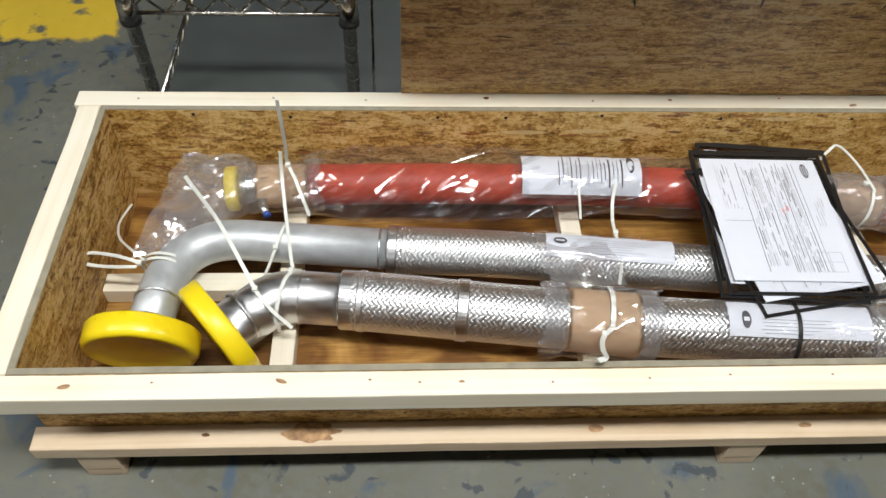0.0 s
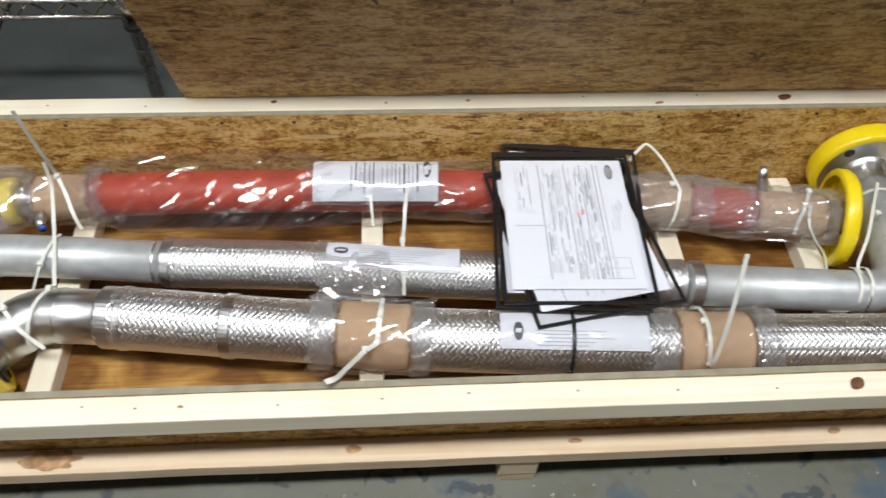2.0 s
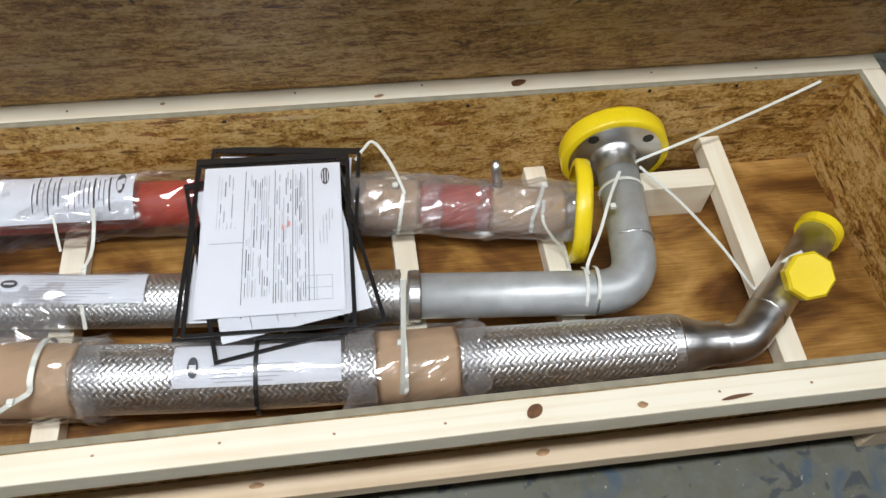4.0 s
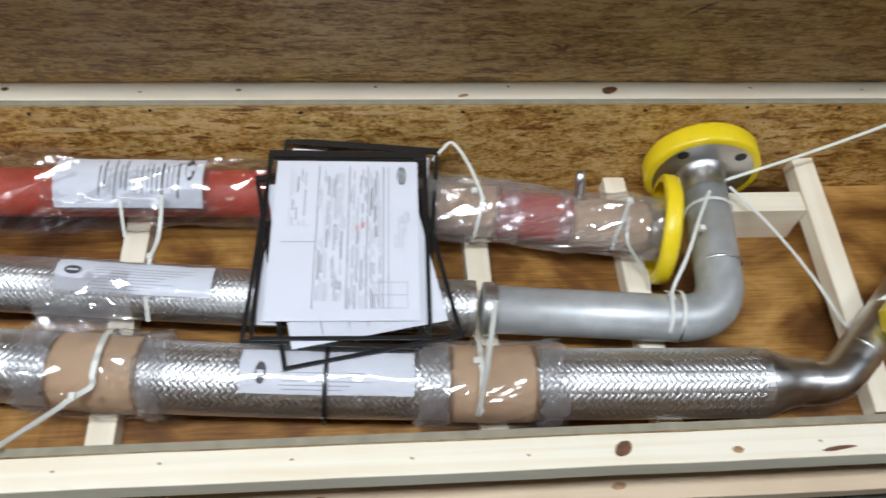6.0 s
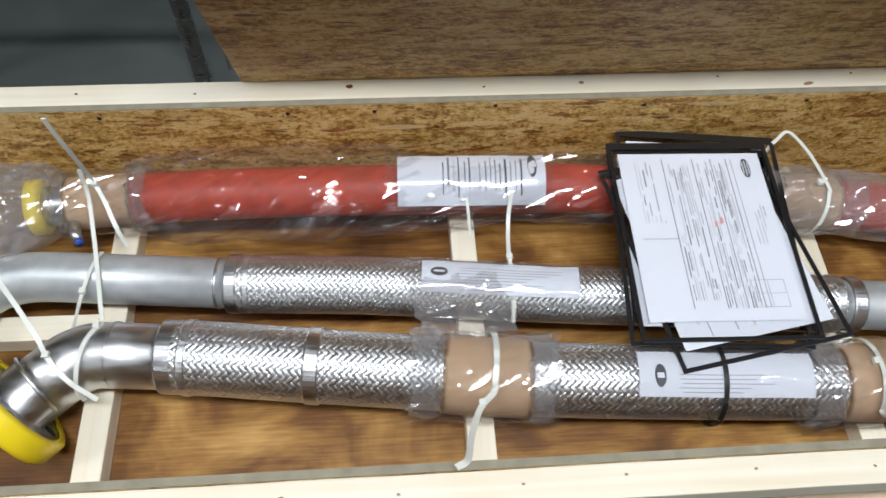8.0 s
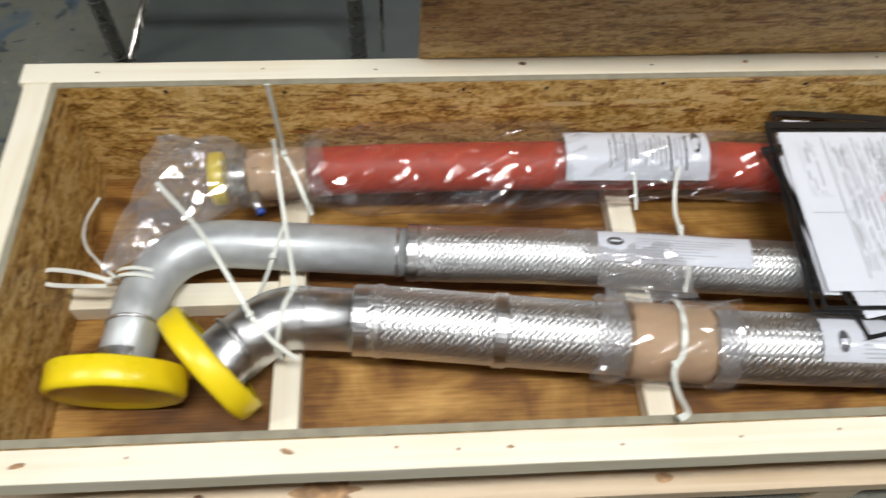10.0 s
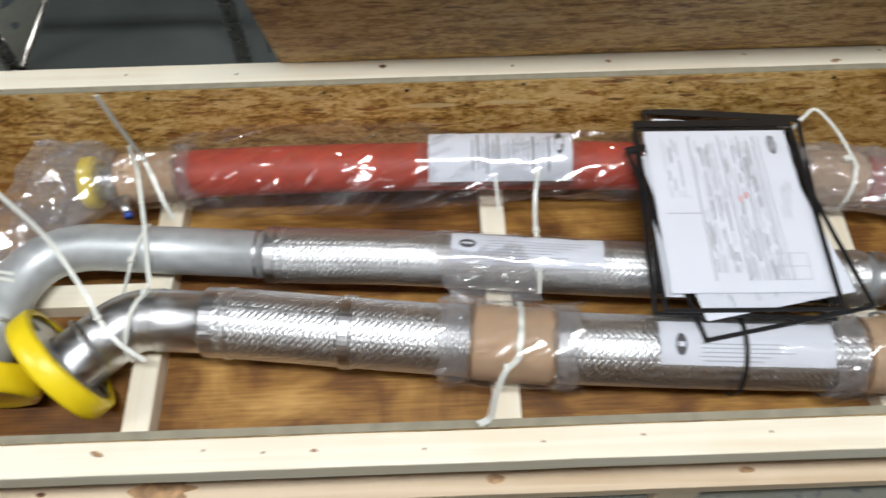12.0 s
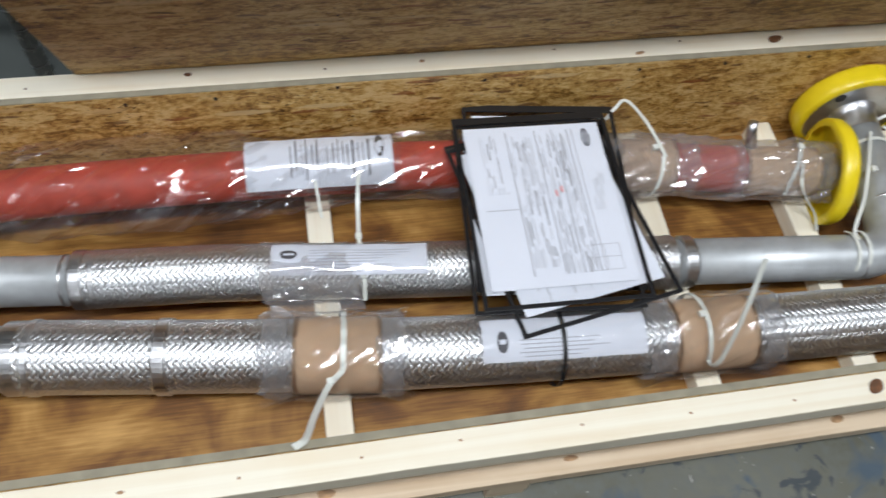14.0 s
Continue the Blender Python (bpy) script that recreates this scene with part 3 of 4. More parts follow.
b5.matrix_basis = Matrix.Translation((1.613, 1.1345, ZF + 0.0293)) @ Matrix.Rotation(radians(2.2), 4, "Z") @ Matrix.Rotation(radians(7.4), 4, "X")
part("stringer", slab(IX0 + 0.001, 0.012, 1.098, 1.135, ZF + 0.0003, 0.2955, 0.002, 0.0006, 8), PINE, crate)
part("stringer", slab(1.462, 1.5868, 1.243, 1.281, ZF + 0.0003, 0.340, 0.002), PINE, crate)


def knot(x, y, z, rx, ry, turn=0.0, mat=None, name="knot"):
    bm = bmesh.new()
    ring = []
    steps, rag = (40, 0.45) if rx > 0.025 else (14, 0.25)
    for k in range(steps):
        a = 2 * math.pi * k / steps
        w = 1 + rag * noise.noise(Vector((x * 31 + math.cos(a) * rag * 4, y * 17 + math.sin(a) * rag * 4, 1)))
        ring.append(bm.verts.new((math.cos(a) * rx * w, math.sin(a) * ry * w, 0)))
    bm.faces.new(ring)
    ob = part(name, bm, mat or KNOT, crate)
    ob.matrix_basis = pose(x, y, z, 0, 0, turn)


TOP = ZT + 0.0014
for x, y, rx, ry, tn_ in ((1.168, 0.822, 0.012, 0.008, 40), (1.255, 1.379, 0.013, 0.007, 15), (0.371, 1.384, 0.005, 0.004, 0), (1.30, 0.815, 0.007, 0.004, 0), (-0.21, 0.822, 0.008, 0.003, 10), (0.065, 0.826, 0.008, 0.003, 160),
                          (1.42, 0.812, 0.020, 0.0025, 5), (0.70, 1.381, 0.004, 0.003, 0), (1.03, 1.369, 0.008, 0.003, 10), (0.30, 0.822, 0.004, 0.002, 0)):
    knot(x, y, TOP, rx, ry, tn_, KNOT if rx > 0.011 or rx == 0.005 else STAIN)
for x in (-0.10, 0.18, 0.245, 0.42, 0.55, 0.66, 0.80, 0.93, 1.06, 1.40, 1.52):
    knot(x, 0.823 + 0.004 * math.sin(x * 40), TOP, 0.0020, 0.0016, 0, STAIN, "nail_head")
for x in (-0.23, 0.0, 0.16, 0.56, 0.90, 1.10, 1.48, 1.66):
    knot(x, 1.382 + 0.005 * math.sin(x * 30), TOP, 0.0020, 0.0017, 0, KNOT, "nail_head")
for x, rx, ry, mt in ((0.088, 0.040, 0.014, STAIN), (0.505, 0.012, 0.006, STAIN), (-0.06, 0.006, 0.003, KNOT), (0.82, 0.010, 0.004, STAIN), (1.2, 0.010, 0.005, STAIN)):
    knot(x, 0.822, 0.3254, rx, ry, 0, mt)
# nail points along the top of the inner back board
for x in (-0.135, 0.03, 0.285, 0.405, 0.575, 0.79, 1.03, 1.17, 1.31, 1.47, 1.62):
    bm = lathe([(0, 0.0032), (0.0012, 0.0026), (0.0016, 0)], (x, IY1, ZT - 0.012 - 0.004 * math.sin(x * 50)), (0, -1, 0), 10)
    part("nail", bm, NAIL, crate)

# the lid stands on the back rail and leans in over the crate
lid = thing("crate_lid", "large strand board crate lid leaning above the crate's back rail", "crate lid")
up = Vector((0, -0.418, 0.908))
bm = slab(0.222, 2.35, 0, 0.011, 0, 0.44, 0.0008)
lp = part("panel", bm, OSB, lid)
lid.matrix_basis = Matrix.Translation((0, 1.3965, ZT + 0.0015)) @ Matrix.Rotation(math.atan2(0.418, 0.908), 4, "X")
for i, (x, z, w, h, tn_) in enumerate(((0.55, 0.305, 0.004, 0.035, 20), (0.734, 0.31, 0.004, 0.045, 12), (0.92, 0.31, 0.004, 0.05, -4), (1.30, 0.25, 0.004, 0.05, -35), (1.47, 0.30, 0.003, 0.03, -50), (1.14, 0.14, 0.003, 0.02, 70), (0.38, 0.20, 0.003, 0.03, 80))):
    bm = bmesh.new()
    vs = [bm.verts.new((math.cos(a) * w * 0.5 * (1 + 0.4 * noise.noise(Vector((i, k, 2)))), 0, math.sin(a) * h * 0.5)) for k, a in enumerate([2 * math.pi * k / 12 for k in range(12)])]
    bm.faces.new(vs)
    g = part("gouge", bm, NAIL, lid)
    g.matrix_basis = Matrix.Translation((x, -0.0006, z)) @ Matrix.Rotation(radians(-tn_), 4, "Y")

# ---- wire shelving behind the crate ----
shelf = thing("wire_shelving", "chrome wire shelving unit on round posts", "shelving")
SY, SX0, SX1, SYB = 1.53, -0.260, 0.128, 2.45
for x, y in ((SX0, SY), (SX1, SY), (SX0, SYB), (SX1, SYB)):
    p = part("post", sweep([(x, y, GROUND + 0.03), (x, y, 1.5)], 0.0127, 20), CHROME, shelf, smooth=True)
    bm = bmesh.new()
    z = GROUND + 0.06
    while z < 1.48:
        lathe([(-0.0009, 0.0126), (-0.0004, 0.01285), (0.0004, 0.01285), (0.0009, 0.0126)], (x, y, z), (0, 0, 1), 20, bm)
        z += 0.0254 * 1.5
    tagged(part("groove_rings", bm, STEEL, p), kind="stuff")
    part("foot", lathe([(0, 0.0), (0, 0.016), (0.01, 0.018), (0.03, 0.010), (0.034, 0)], (x, y, GROUND), (0, 0, 1), 20), RUBBER, shelf)
    for z in (0.555, 0.305):
        part("collar", lathe([(-0.028, 0.0132), (-0.028, 0.019), (0.026, 0.0165), (0.028, 0.0132)], (x, y, z), (0, 0, 1), 24), CHROME, shelf, smooth=True)
        part("collar_ring", lathe([(-0.036, 0.0132), (-0.036, 0.0185), (-0.028, 0.0195), (-0.028, 0.0132)], (x, y, z), (0, 0, 1), 24), RUBBER, shelf, "black plastic ring")
for z in (0.555, 0.305):
    for a, b in (((SX0, SY), (SX1, SY)), ((SX0, SYB), (SX1, SYB)), ((SX0, SY), (SX0, SYB)), ((SX1, SY), (SX1, SYB))):
        for dz in (-0.016, 0.016):
            part("edge_wire", sweep([(*a, z + dz), (*b, z + dz)], 0.004, 8), CHROME, shelf, smooth=True)
        n_ = max(6, int(((a[0] - b[0]) ** 2 + (a[1] - b[1]) ** 2) ** 0.5 / 0.03))
        zig = [(a[0] + (b[0] - a[0]) * k / n_, a[1] + (b[1] - a[1]) * k / n_, z + (0.015 if k % 2 else -0.015)) for k in range(n_ + 1)]
        part("zigzag_wire", sweep(zig, 0.003, 6), CHROME, shelf)
    for k in range(1, 14):
        x = SX0 + (SX1 - SX0) * k / 14
        part("deck_wire", sweep([(x, SY, z + 0.0195), (x, SYB, z + 0.0195)], 0.0017, 6), CHROME, shelf)
tagged(part("shelf_board", slab(SX0 + 0.015, 0.75, SY - 0.02, SYB + 0.5, 0.3275, 0.333, 0.001), MAT), "dark grey flat board lying on the lower wire shelf", "board")
rod = part("thin_rod", sweep([(0.166, 1.56, GROUND), (0.176, 1.545, 1.3)], 0.0028, 8), CHROME)
tagged(rod, "thin metal rod standing beside the shelf post", "rod")

# ---- hoses ----


def put_braid(ax, s0, s1, r, strands, parent, lay=45):
    me = braid_mesh(ax, s0, s1, r, strands, lay)
    me.materials.append(BRAID)
    ob = new("braid", me)
    ob.parent = parent
    tagged(ob, "woven stainless wire braid", kind="stuff")
    pts = [ax.at(s0 + (s1 - s0) * i / 60)[0] for i in range(61)]
    part("core", sweep(pts, r - 0.0028, 40), CORE, parent, "dark inner hose", smooth=True)


def ring_on(ax, s, r, length, parent, mat, name="ferrule", lip=0.0012):
    c, t, side, up_ = ax.at(s)
    h = length / 2
    return part(name, lathe([(-h, r - 0.004), (-h, r), (-h + 0.002, r + lip), (h - 0.002, r + lip), (h, r), (h, r - 0.004)], c, t, 48), mat, parent, smooth=False)


def flange_cap(at, axis, R_, parent, depth=0.036, sag=0.0):
    """A moulded plastic cap over a pipe flange: a dished disc with a rolled rim."""
    prof = [(0, R_ - 0.012), (0, R_ - 0.003), (0.003, R_), (depth - 0.008, R_), (depth - 0.002, R_ - 0.003), (depth, R_ - 0.009), (depth - 0.003, R_ - 0.016), (depth - 0.004, R_ * 0.5), (depth - 0.004, 0)]
    bm = lathe(prof, at, axis, 64)
    for v in bm.verts:
        v.co += Vector((noise.noise(v.co * 25), noise.noise(v.co * 25 + Vector((9, 0, 0))), noise.noise(v.co * 25 + Vector((0, 9, 0))))) * 0.0012
    return part("flange_cap", bm, YELLOW, parent, "bright yellow plastic flange cap", smooth=True)


def flange(at, axis, R_, parent, bolts=4):
    f = part("flange", lathe([(-0.004, 0.036), (-0.004, R_ - 0.004), (0, R_), (0.016, R_), (0.018, R_ - 0.002), (0.018, 0.02)], at, axis, 64), STEEL, parent)
    a = Vector(axis).normalized()
    s = a.cross(Vector((0, 0, 1))).normalized()
    u = s.cross(a)
    for k in range(bolts):
        t = math.pi / 4 + 2 * math.pi * k / bolts
        c = Vector(at) + (s * math.cos(t) + u * math.sin(t)) * (R_ * 0.76)
        # No hole is cut: a black disc carries the shade inside it.
        part("bolt_hole_dark", lathe([(-0.0046, 0), (-0.0046, 0.009), (-0.004, 0.0095)], c, a, 20), RUBBER, f)
    return f


def weld(at, axis, r, parent):
    part("weld_bead", lathe([(-0.0025, r - 0.001), (-0.0012, r + 0.0007), (0.0012, r + 0.0007), (0.0025, r - 0.001)], at, axis, 40), STEEL, parent, smooth=True)


# thick braided hose along the crate's front
h1 = thing("braided_hose", "thick stainless braided hose with elbows and yellow end caps", "metal hose", "braided hoses")
A1 = Axis([(0.03, 1.048, 0.343), (0.144, 1.042, 0.343), (0.32, 1.021, 0.343), (0.449, 1.006, 0.343), (0.63, 0.986, 0.343), (0.90, 0.968, 0.343), (1.19, 0.956, 0.343), (1.435, 0.949, 0.343), (1.50, 0.945, 0.343)])
S1 = A1.near_x
put_braid(A1, S1(0.142), S1(1.413), 0.0475, 36, h1, 43)
ring_on(A1, S1(0.135), 0.047, 0.022, h1, STEEL)
ring_on(A1, S1(0.318), 0.0492, 0.019, h1, STEEL, "band")
ring_on(A1, S1(0.158), 0.0485, 0.012, h1, BRAID, "crimp_band")
ring_on(A1, S1(1.413), 0.047, 0.016, h1, BRAID, "crimp_band")
pts = rounded([(0.135, 1.0425, 0.343), (0.022, 1.052, 0.343), (-0.049, 0.993, 0.335)], 0.075, 14)
part("elbow", sweep(pts, 0.0425, 40), STEEL, h1, "polished steel elbow", smooth=True)
weld((0.062, 1.049, 0.343), (-1, 0.08, 0), 0.0428, h1)
weld((-0.028, 1.011, 0.346), (-0.77, -0.64, 0), 0.0428, h1)
ax2 = (-0.77, -0.63, -0.16)
part("stub_end", lathe([(-0.03, 0.042), (0, 0.0425), (0.01, 0.05)], (-0.048, 0.994, 0.336), ax2, 40), STEEL, h1, smooth=True)
flange((-0.053, 0.990, 0.350), ax2, 0.080, h1)
flange_cap((-0.046, 0.995, 0.352), ax2, 0.0845, h1, 0.034)
# far end: reducer, bend and tee with yellow plugs
part("reducer", lathe([(-0.004, 0.047), (0.006, 0.047), (0.03, 0.038), (0.05, 0.033), (0.07, 0.033)], A1.at(S1(1.421))[0], (1, -0.03, 0), 40), STEEL, h1, smooth=True)
tee_path = rounded([(1.475, 0.947, 0.343), (1.528, 0.944, 0.343), (1.630, 1.038, 0.350), (1.713, 1.118, 0.352)], 0.06, 12)
part("tee_pipe", sweep(tee_path, 0.030, 36), STEEL, h1, "dull steel bend and tee", smooth=True)
weld((1.575, 0.987, 0.346), (0.73, 0.68, 0), 0.0303, h1)
part("branch", sweep([(1.640, 1.046, 0.351), (1.631, 1.018, 0.396)], 0.022, 28), STEEL, h1, smooth=True)
part("end_plug", lathe([(-0.012, 0.024), (-0.012, 0.036), (0.010, 0.037), (0.015, 0.033), (0.015, 0.0)], (1.629, 1.013, 0.400), (-0.15, -0.45, 0.85), 8), YELLOW, h1, "yellow plastic plug")
part("end_plug", lathe([(-0.006, 0.030), (-0.006, 0.036), (0.012, 0.036), (0.016, 0.031), (0.016, 0.0)], (1.713, 1.118, 0.352), (0.70, 0.68, 0.02), 24), YELLOW, h1, "yellow plastic plug")

# slimmer braided hose with swept elbows at both ends
h2 = thing("braided_hose", "slim stainless braided hose with grey swept elbows and flanges", "metal hose", "braided hoses")
A2 = Axis([(0.0, 1.171, 0.337), (0.204, 1.151, 0.337), (0.394, 1.139, 0.337), (0.605, 1.118, 0.337), (0.83, 1.098, 0.337), (1.043, 1.080, 0.337), (1.17, 1.070, 0.337)])
S2 = A2.near_x
put_braid(A2, S2(0.214), S2(1.035), 0.0395, 32, h2, 43)
ring_on(A2, S2(0.206), 0.040, 0.017, h2, STEEL)
ring_on(A2, S2(1.055), 0.038, 0.018, h2, STEEL)
ring_on(A2, S2(1.028), 0.0395, 0.012, h2, BRAID, "crimp_band")
ring_on(A2, S2(0.226), 0.0395, 0.010, h2, BRAID, "crimp_band")
left = rounded([(0.21, 1.1505, 0.337), (-0.155, 1.183, 0.337), (-0.172, 0.968, 0.342)], 0.115, 16)
part("elbow_pipe", sweep(left, 0.0345, 40), DULL, h2, "satin grey steel elbow pipe", smooth=True)
weld((0.185, 1.1525, 0.337), (1, -0.09, 0), 0.035, h2)
weld((-0.166, 1.045, 0.343), (0, -1, 0), 0.0348, h2)
part("pipe_neck", lathe([(0, 0.0346), (0.03, 0.0355), (0.042, 0.046)], (-0.1705, 1.004, 0.342), (-0.03, -1, -0.05), 40), STEEL, h2, smooth=True)
flange((-0.171, 0.972, 0.352), (-0.02, -1, -0.19), 0.078, h2)
flange_cap((-0.171, 0.980, 0.353), (-0.02, -1, -0.19), 0.085, h2, 0.038)
right = rounded([(1.045, 1.0798, 0.337), (1.400, 1.0495, 0.337), (1.424, 1.30, 0.352)], 0.075, 16)
part("elbow_pipe", sweep(right, 0.0345, 40), DULL, h2, "satin grey steel elbow pipe", smooth=True)
weld((1.327, 1.0557, 0.337), (1, -0.08, 0), 0.0348, h2)
weld((1.4105, 1.14, 0.343), (0.1, 1, 0.06), 0.0348, h2)
part("pipe_neck", lathe([(0, 0.0346), (0.024, 0.0352), (0.034, 0.0375), (0.04, 0.043)], (1.421, 1.27, 0.351), (0.05, 1, 0.04), 40), STEEL, h2, smooth=True)
flange((1.424, 1.312, 0.3545), (0.05, 1, 0.04), 0.086, h2)
flange_cap((1.4235, 1.305, 0.3545), (0.05, 1, 0.04), 0.0915, h2, 0.038)

# red sleeved hose at the back
h3 = thing("red_hose", "red sleeved hose in clear plastic with cardboard wraps", "hose")
A3 = Axis([(-0.21, 1.268, 0.345), (-0.075, 1.284, 0.346), (0.07, 1.293, 0.346), (0.30, 1.296, 0.346), (0.65, 1.288, 0.346), (0.85, 1.272, 0.346), (1.06, 1.247, 0.346), (1.145, 1.233, 0.346), (1.275, 1.214, 0.346), (1.36, 1.203, 0.347)])
S3 = A3.near_x


def along(ax, s0, s1, n=40):
    return [ax.at(s0 + (s1 - s0) * i / n)[0] for i in range(n + 1)]


part("sleeve", sweep(along(A3, S3(0.02), S3(1.20)), 0.037, 36), RED, h3, "red woven sleeve", smooth=True)
part("fitting", sweep(along(A3, S3(-0.07), S3(0.03), 6), [0.028, 0.028, 0.024, 0.024, 0.030, 0.030, 0.030], 32), STEEL, h3, "steel end fitting", smooth=True)
c, t, s_, u_ = A3.at(S3(-0.078))
part("end_cap", lathe([(-0.011, 0), (-0.011, 0.034), (-0.008, 0.040), (0.008, 0.040), (0.011, 0.036), (0.011, 0.02)], c, t, 40), YELLOW, h3, "yellow plastic ring cap", smooth=True)
part("pipe_end", sweep(along(A3, S3(1.19), S3(1.345), 8), 0.030, 32), STEEL, h3, smooth=True)
c, t, s_, u_ = A3.at(S3(1.325))
flange_cap(c, (0.96, -0.2, 0.06), 0.085, h3, 0.026)


# ---- wraps, bags and labels ----


def wrap(ax, s0, s1, r, label):
    bm = patch(ax, s0, s1, radians(-60), radians(250), r, 14, 44, 0.0008)
    bmesh.ops.solidify(bm, geom=bm.faces[:], thickness=0.002)
    return tagged(part("cardboard_wrap", bm, CARD, smooth=True), label, "cardboard", "cardboard wraps")


wrap(A1, S1(0.482), S1(0.594), 0.0512, "brown cardboard wrap round the thick braided hose")
wrap(A1, S1(0.988), S1(1.103), 0.0512, "brown cardboard wrap round the thick braided hose")
wrap(A3, S3(-0.035), S3(0.056), 0.0385, "brown cardboard wrap round the red hose's end")
wrap(A3, S3(0.955), S3(1.083), 0.0405, "brown cardboard wrap round the red hose")
wrap(A3, S3(1.193), S3(1.312), 0.0385, "brown cardboard wrap beside a yellow flange cap")


def crinkled(grid, seed):
    """Film folded into flat facets: each quad of the grid is split along a diagonal of its own."""
    bm = bmesh.new()
    vs = [[bm.verts.new(p) for p in row] for row in grid]
    pick = random.Random(seed)
    for i in range(len(vs) - 1):
        for j in range(len(vs[0]) - 1):
            a, b_, c_, d = vs[i][j], vs[i + 1][j], vs[i + 1][j + 1], vs[i][j + 1]
            for tri in (((a, b_, c_), (a, c_, d)) if pick.random() < 0.5 else ((a, b_, d), (b_, c_, d))):
                bm.faces.new(tri)
    return bm


def bag(ax, s0, s1, r, ripple, label, mat=None, flare=(1, 1), seed=0.0, floor_z=0.2975, bulge=None, cell=0.034, na=46, twist=9.0):
    """A loose film tube round a hose, drawn into creases."""
    grid = []
    ns = max(6, int(abs(s1 - s0) / cell))
    pick = random.Random(int(seed * 10) + 3)
    for i in range(ns + 1):
        k = i / ns
        f = 1 + (flare[0] - 1) * max(0, 1 - 6 * k) + (flare[1] - 1) * max(0, 6 * k - 5)
        inner = 0 < i < ns
        row = []
        for j in range(na + 1):
            ss = s0 + (s1 - s0) * k + (cell * 0.8 * (pick.random() - 0.5) if inner else 0)
            a = radians(-90 + 360 * (j + (0.9 * (pick.random() - 0.5) if 0 < j < na else 0)) / na) + twist * (ss - s0)
            w = ripple * (0.55 * noise.noise(Vector((ss * 9, math.cos(a) * 1.2 + seed, math.sin(a) * 1.2))) + 0.25 + 0.20 * (pick.random() - 0.4) + (0.30 if pick.random() < 0.13 else 0))
            if bulge and bulge[0] < ss < bulge[1]:
                w += bulge[2] * math.sin(math.pi * (ss - bulge[0]) / (bulge[1] - bulge[0])) ** 0.6 * (0.3 + abs(math.cos(a)) ** 1.5)
            end = (abs(k - 0.5) * 2) ** 4
            p = ax.point(ss + end * 0.02 * noise.noise(Vector((math.cos(a) * 2.2, math.sin(a) * 2.2 + seed, 7))), a, max(r * 0.9, r * f + w))
            p.z = max(p.z, floor_z)
            row.append(p)
        row[-1] = row[0].copy()
        grid.append(row)
    return tagged(part("plastic_bag", crinkled(grid, seed), mat or FILM), label, "plastic bag", "plastic bags")


bag_main = bag(A3, S3(0.04), S3(1.03), 0.0475, 0.017, "clear wrinkled plastic bag round the red hose", seed=1.0, bulge=(S3(0.05), S3(0.46), 0.018))
mouth = thing("plastic_bag", "clear crumpled plastic bag mouth over the red hose's end", "plastic bag", "plastic bags")
pick_m = random.Random(8)
for top in (1, -1):
    g = []
    for i in range(10):
        k = i / 9
        c_, t_, sd, up_ = A3.at(S3(-0.19 + 0.145 * k))
        half = 0.098 * (1 - k) ** 0.8 + 0.047
        mid = 1.252 * (1 - k) + c_.y * k
        row = []
        for j in range(13):
            jig = 0.6 * (pick_m.random() - 0.5) if 0 < j < 12 and 0 < i < 9 else 0
            v = (j + jig) / 12 * 2 - 1
            dome = math.sqrt(max(0, 1 - v * v)) * (0.018 + 0.030 * k)
            z = 0.352 + top * dome + 0.016 * (1 - k) * noise.noise(Vector((i * 0.5, j * 0.6, top))) + 0.02 * (1 - k) * max(0, -v) + 0.007 * (pick_m.random() - 0.5)
            row.append(Vector((c_.x + 0.012 * (1 - k) * noise.noise(Vector((j * 0.55, 3, 1))) + 0.02 * (1 - k) * v + 0.010 * jig, min(mid + v * half, 1.349), max(z, 0.299))))
        g.append(row)
    part("film_side", crinkled(g, top + 5), FILM_THICK, mouth)
bag_end = bag(A3, S3(-0.05), S3(0.062), 0.044, 0.008, "clear plastic film round cardboard on the red hose", seed=5.0)
bag_far = bag(A3, S3(0.96), S3(1.335), 0.0445, 0.014, "clear plastic bag round the red hose's capped end", FILM_THICK, seed=3.0)
bag_k1 = bag(A1, S1(0.445), S1(0.625), 0.0555, 0.009, "clear plastic film round cardboard on the thick hose", FILM, (1.12, 1.06), seed=4.0, floor_z=0.262)
bag_k2 = bag(A1, S1(0.948), S1(1.14), 0.0555, 0.010, "clear plastic film round cardboard on the thick hose", FILM, (1.15, 1.1), seed=6.0, floor_z=0.262)
def hem(ax, s, r, owner, wide=0.008):
    """The crumpled gathered edge of a bag, thicker than the rest."""
    c, t, side, up_ = ax.at(s)
    bm = lathe([(-wide * 0.9, r - 0.003), (-wide, r + 0.001), (-wide * 0.5, r + 0.0045), (0.1 * wide, r + 0.002), (wide * 0.6, r + 0.004), (wide, r), (wide * 0.9, r - 0.003)], c, t, 40)
    pick = random.Random(int(s * 1000))
    for v in bm.verts:
        v.co += t * (0.012 * noise.noise(v.co * 38) + 0.004 * (pick.random() - 0.5)) + (v.co - c).normalized() * 0.004 * (pick.random() - 0.4)
        v.co.z = max(v.co.z, 0.296)
    part("hem", bm, FILM_THICK, owner, "clouded gathered film edge")


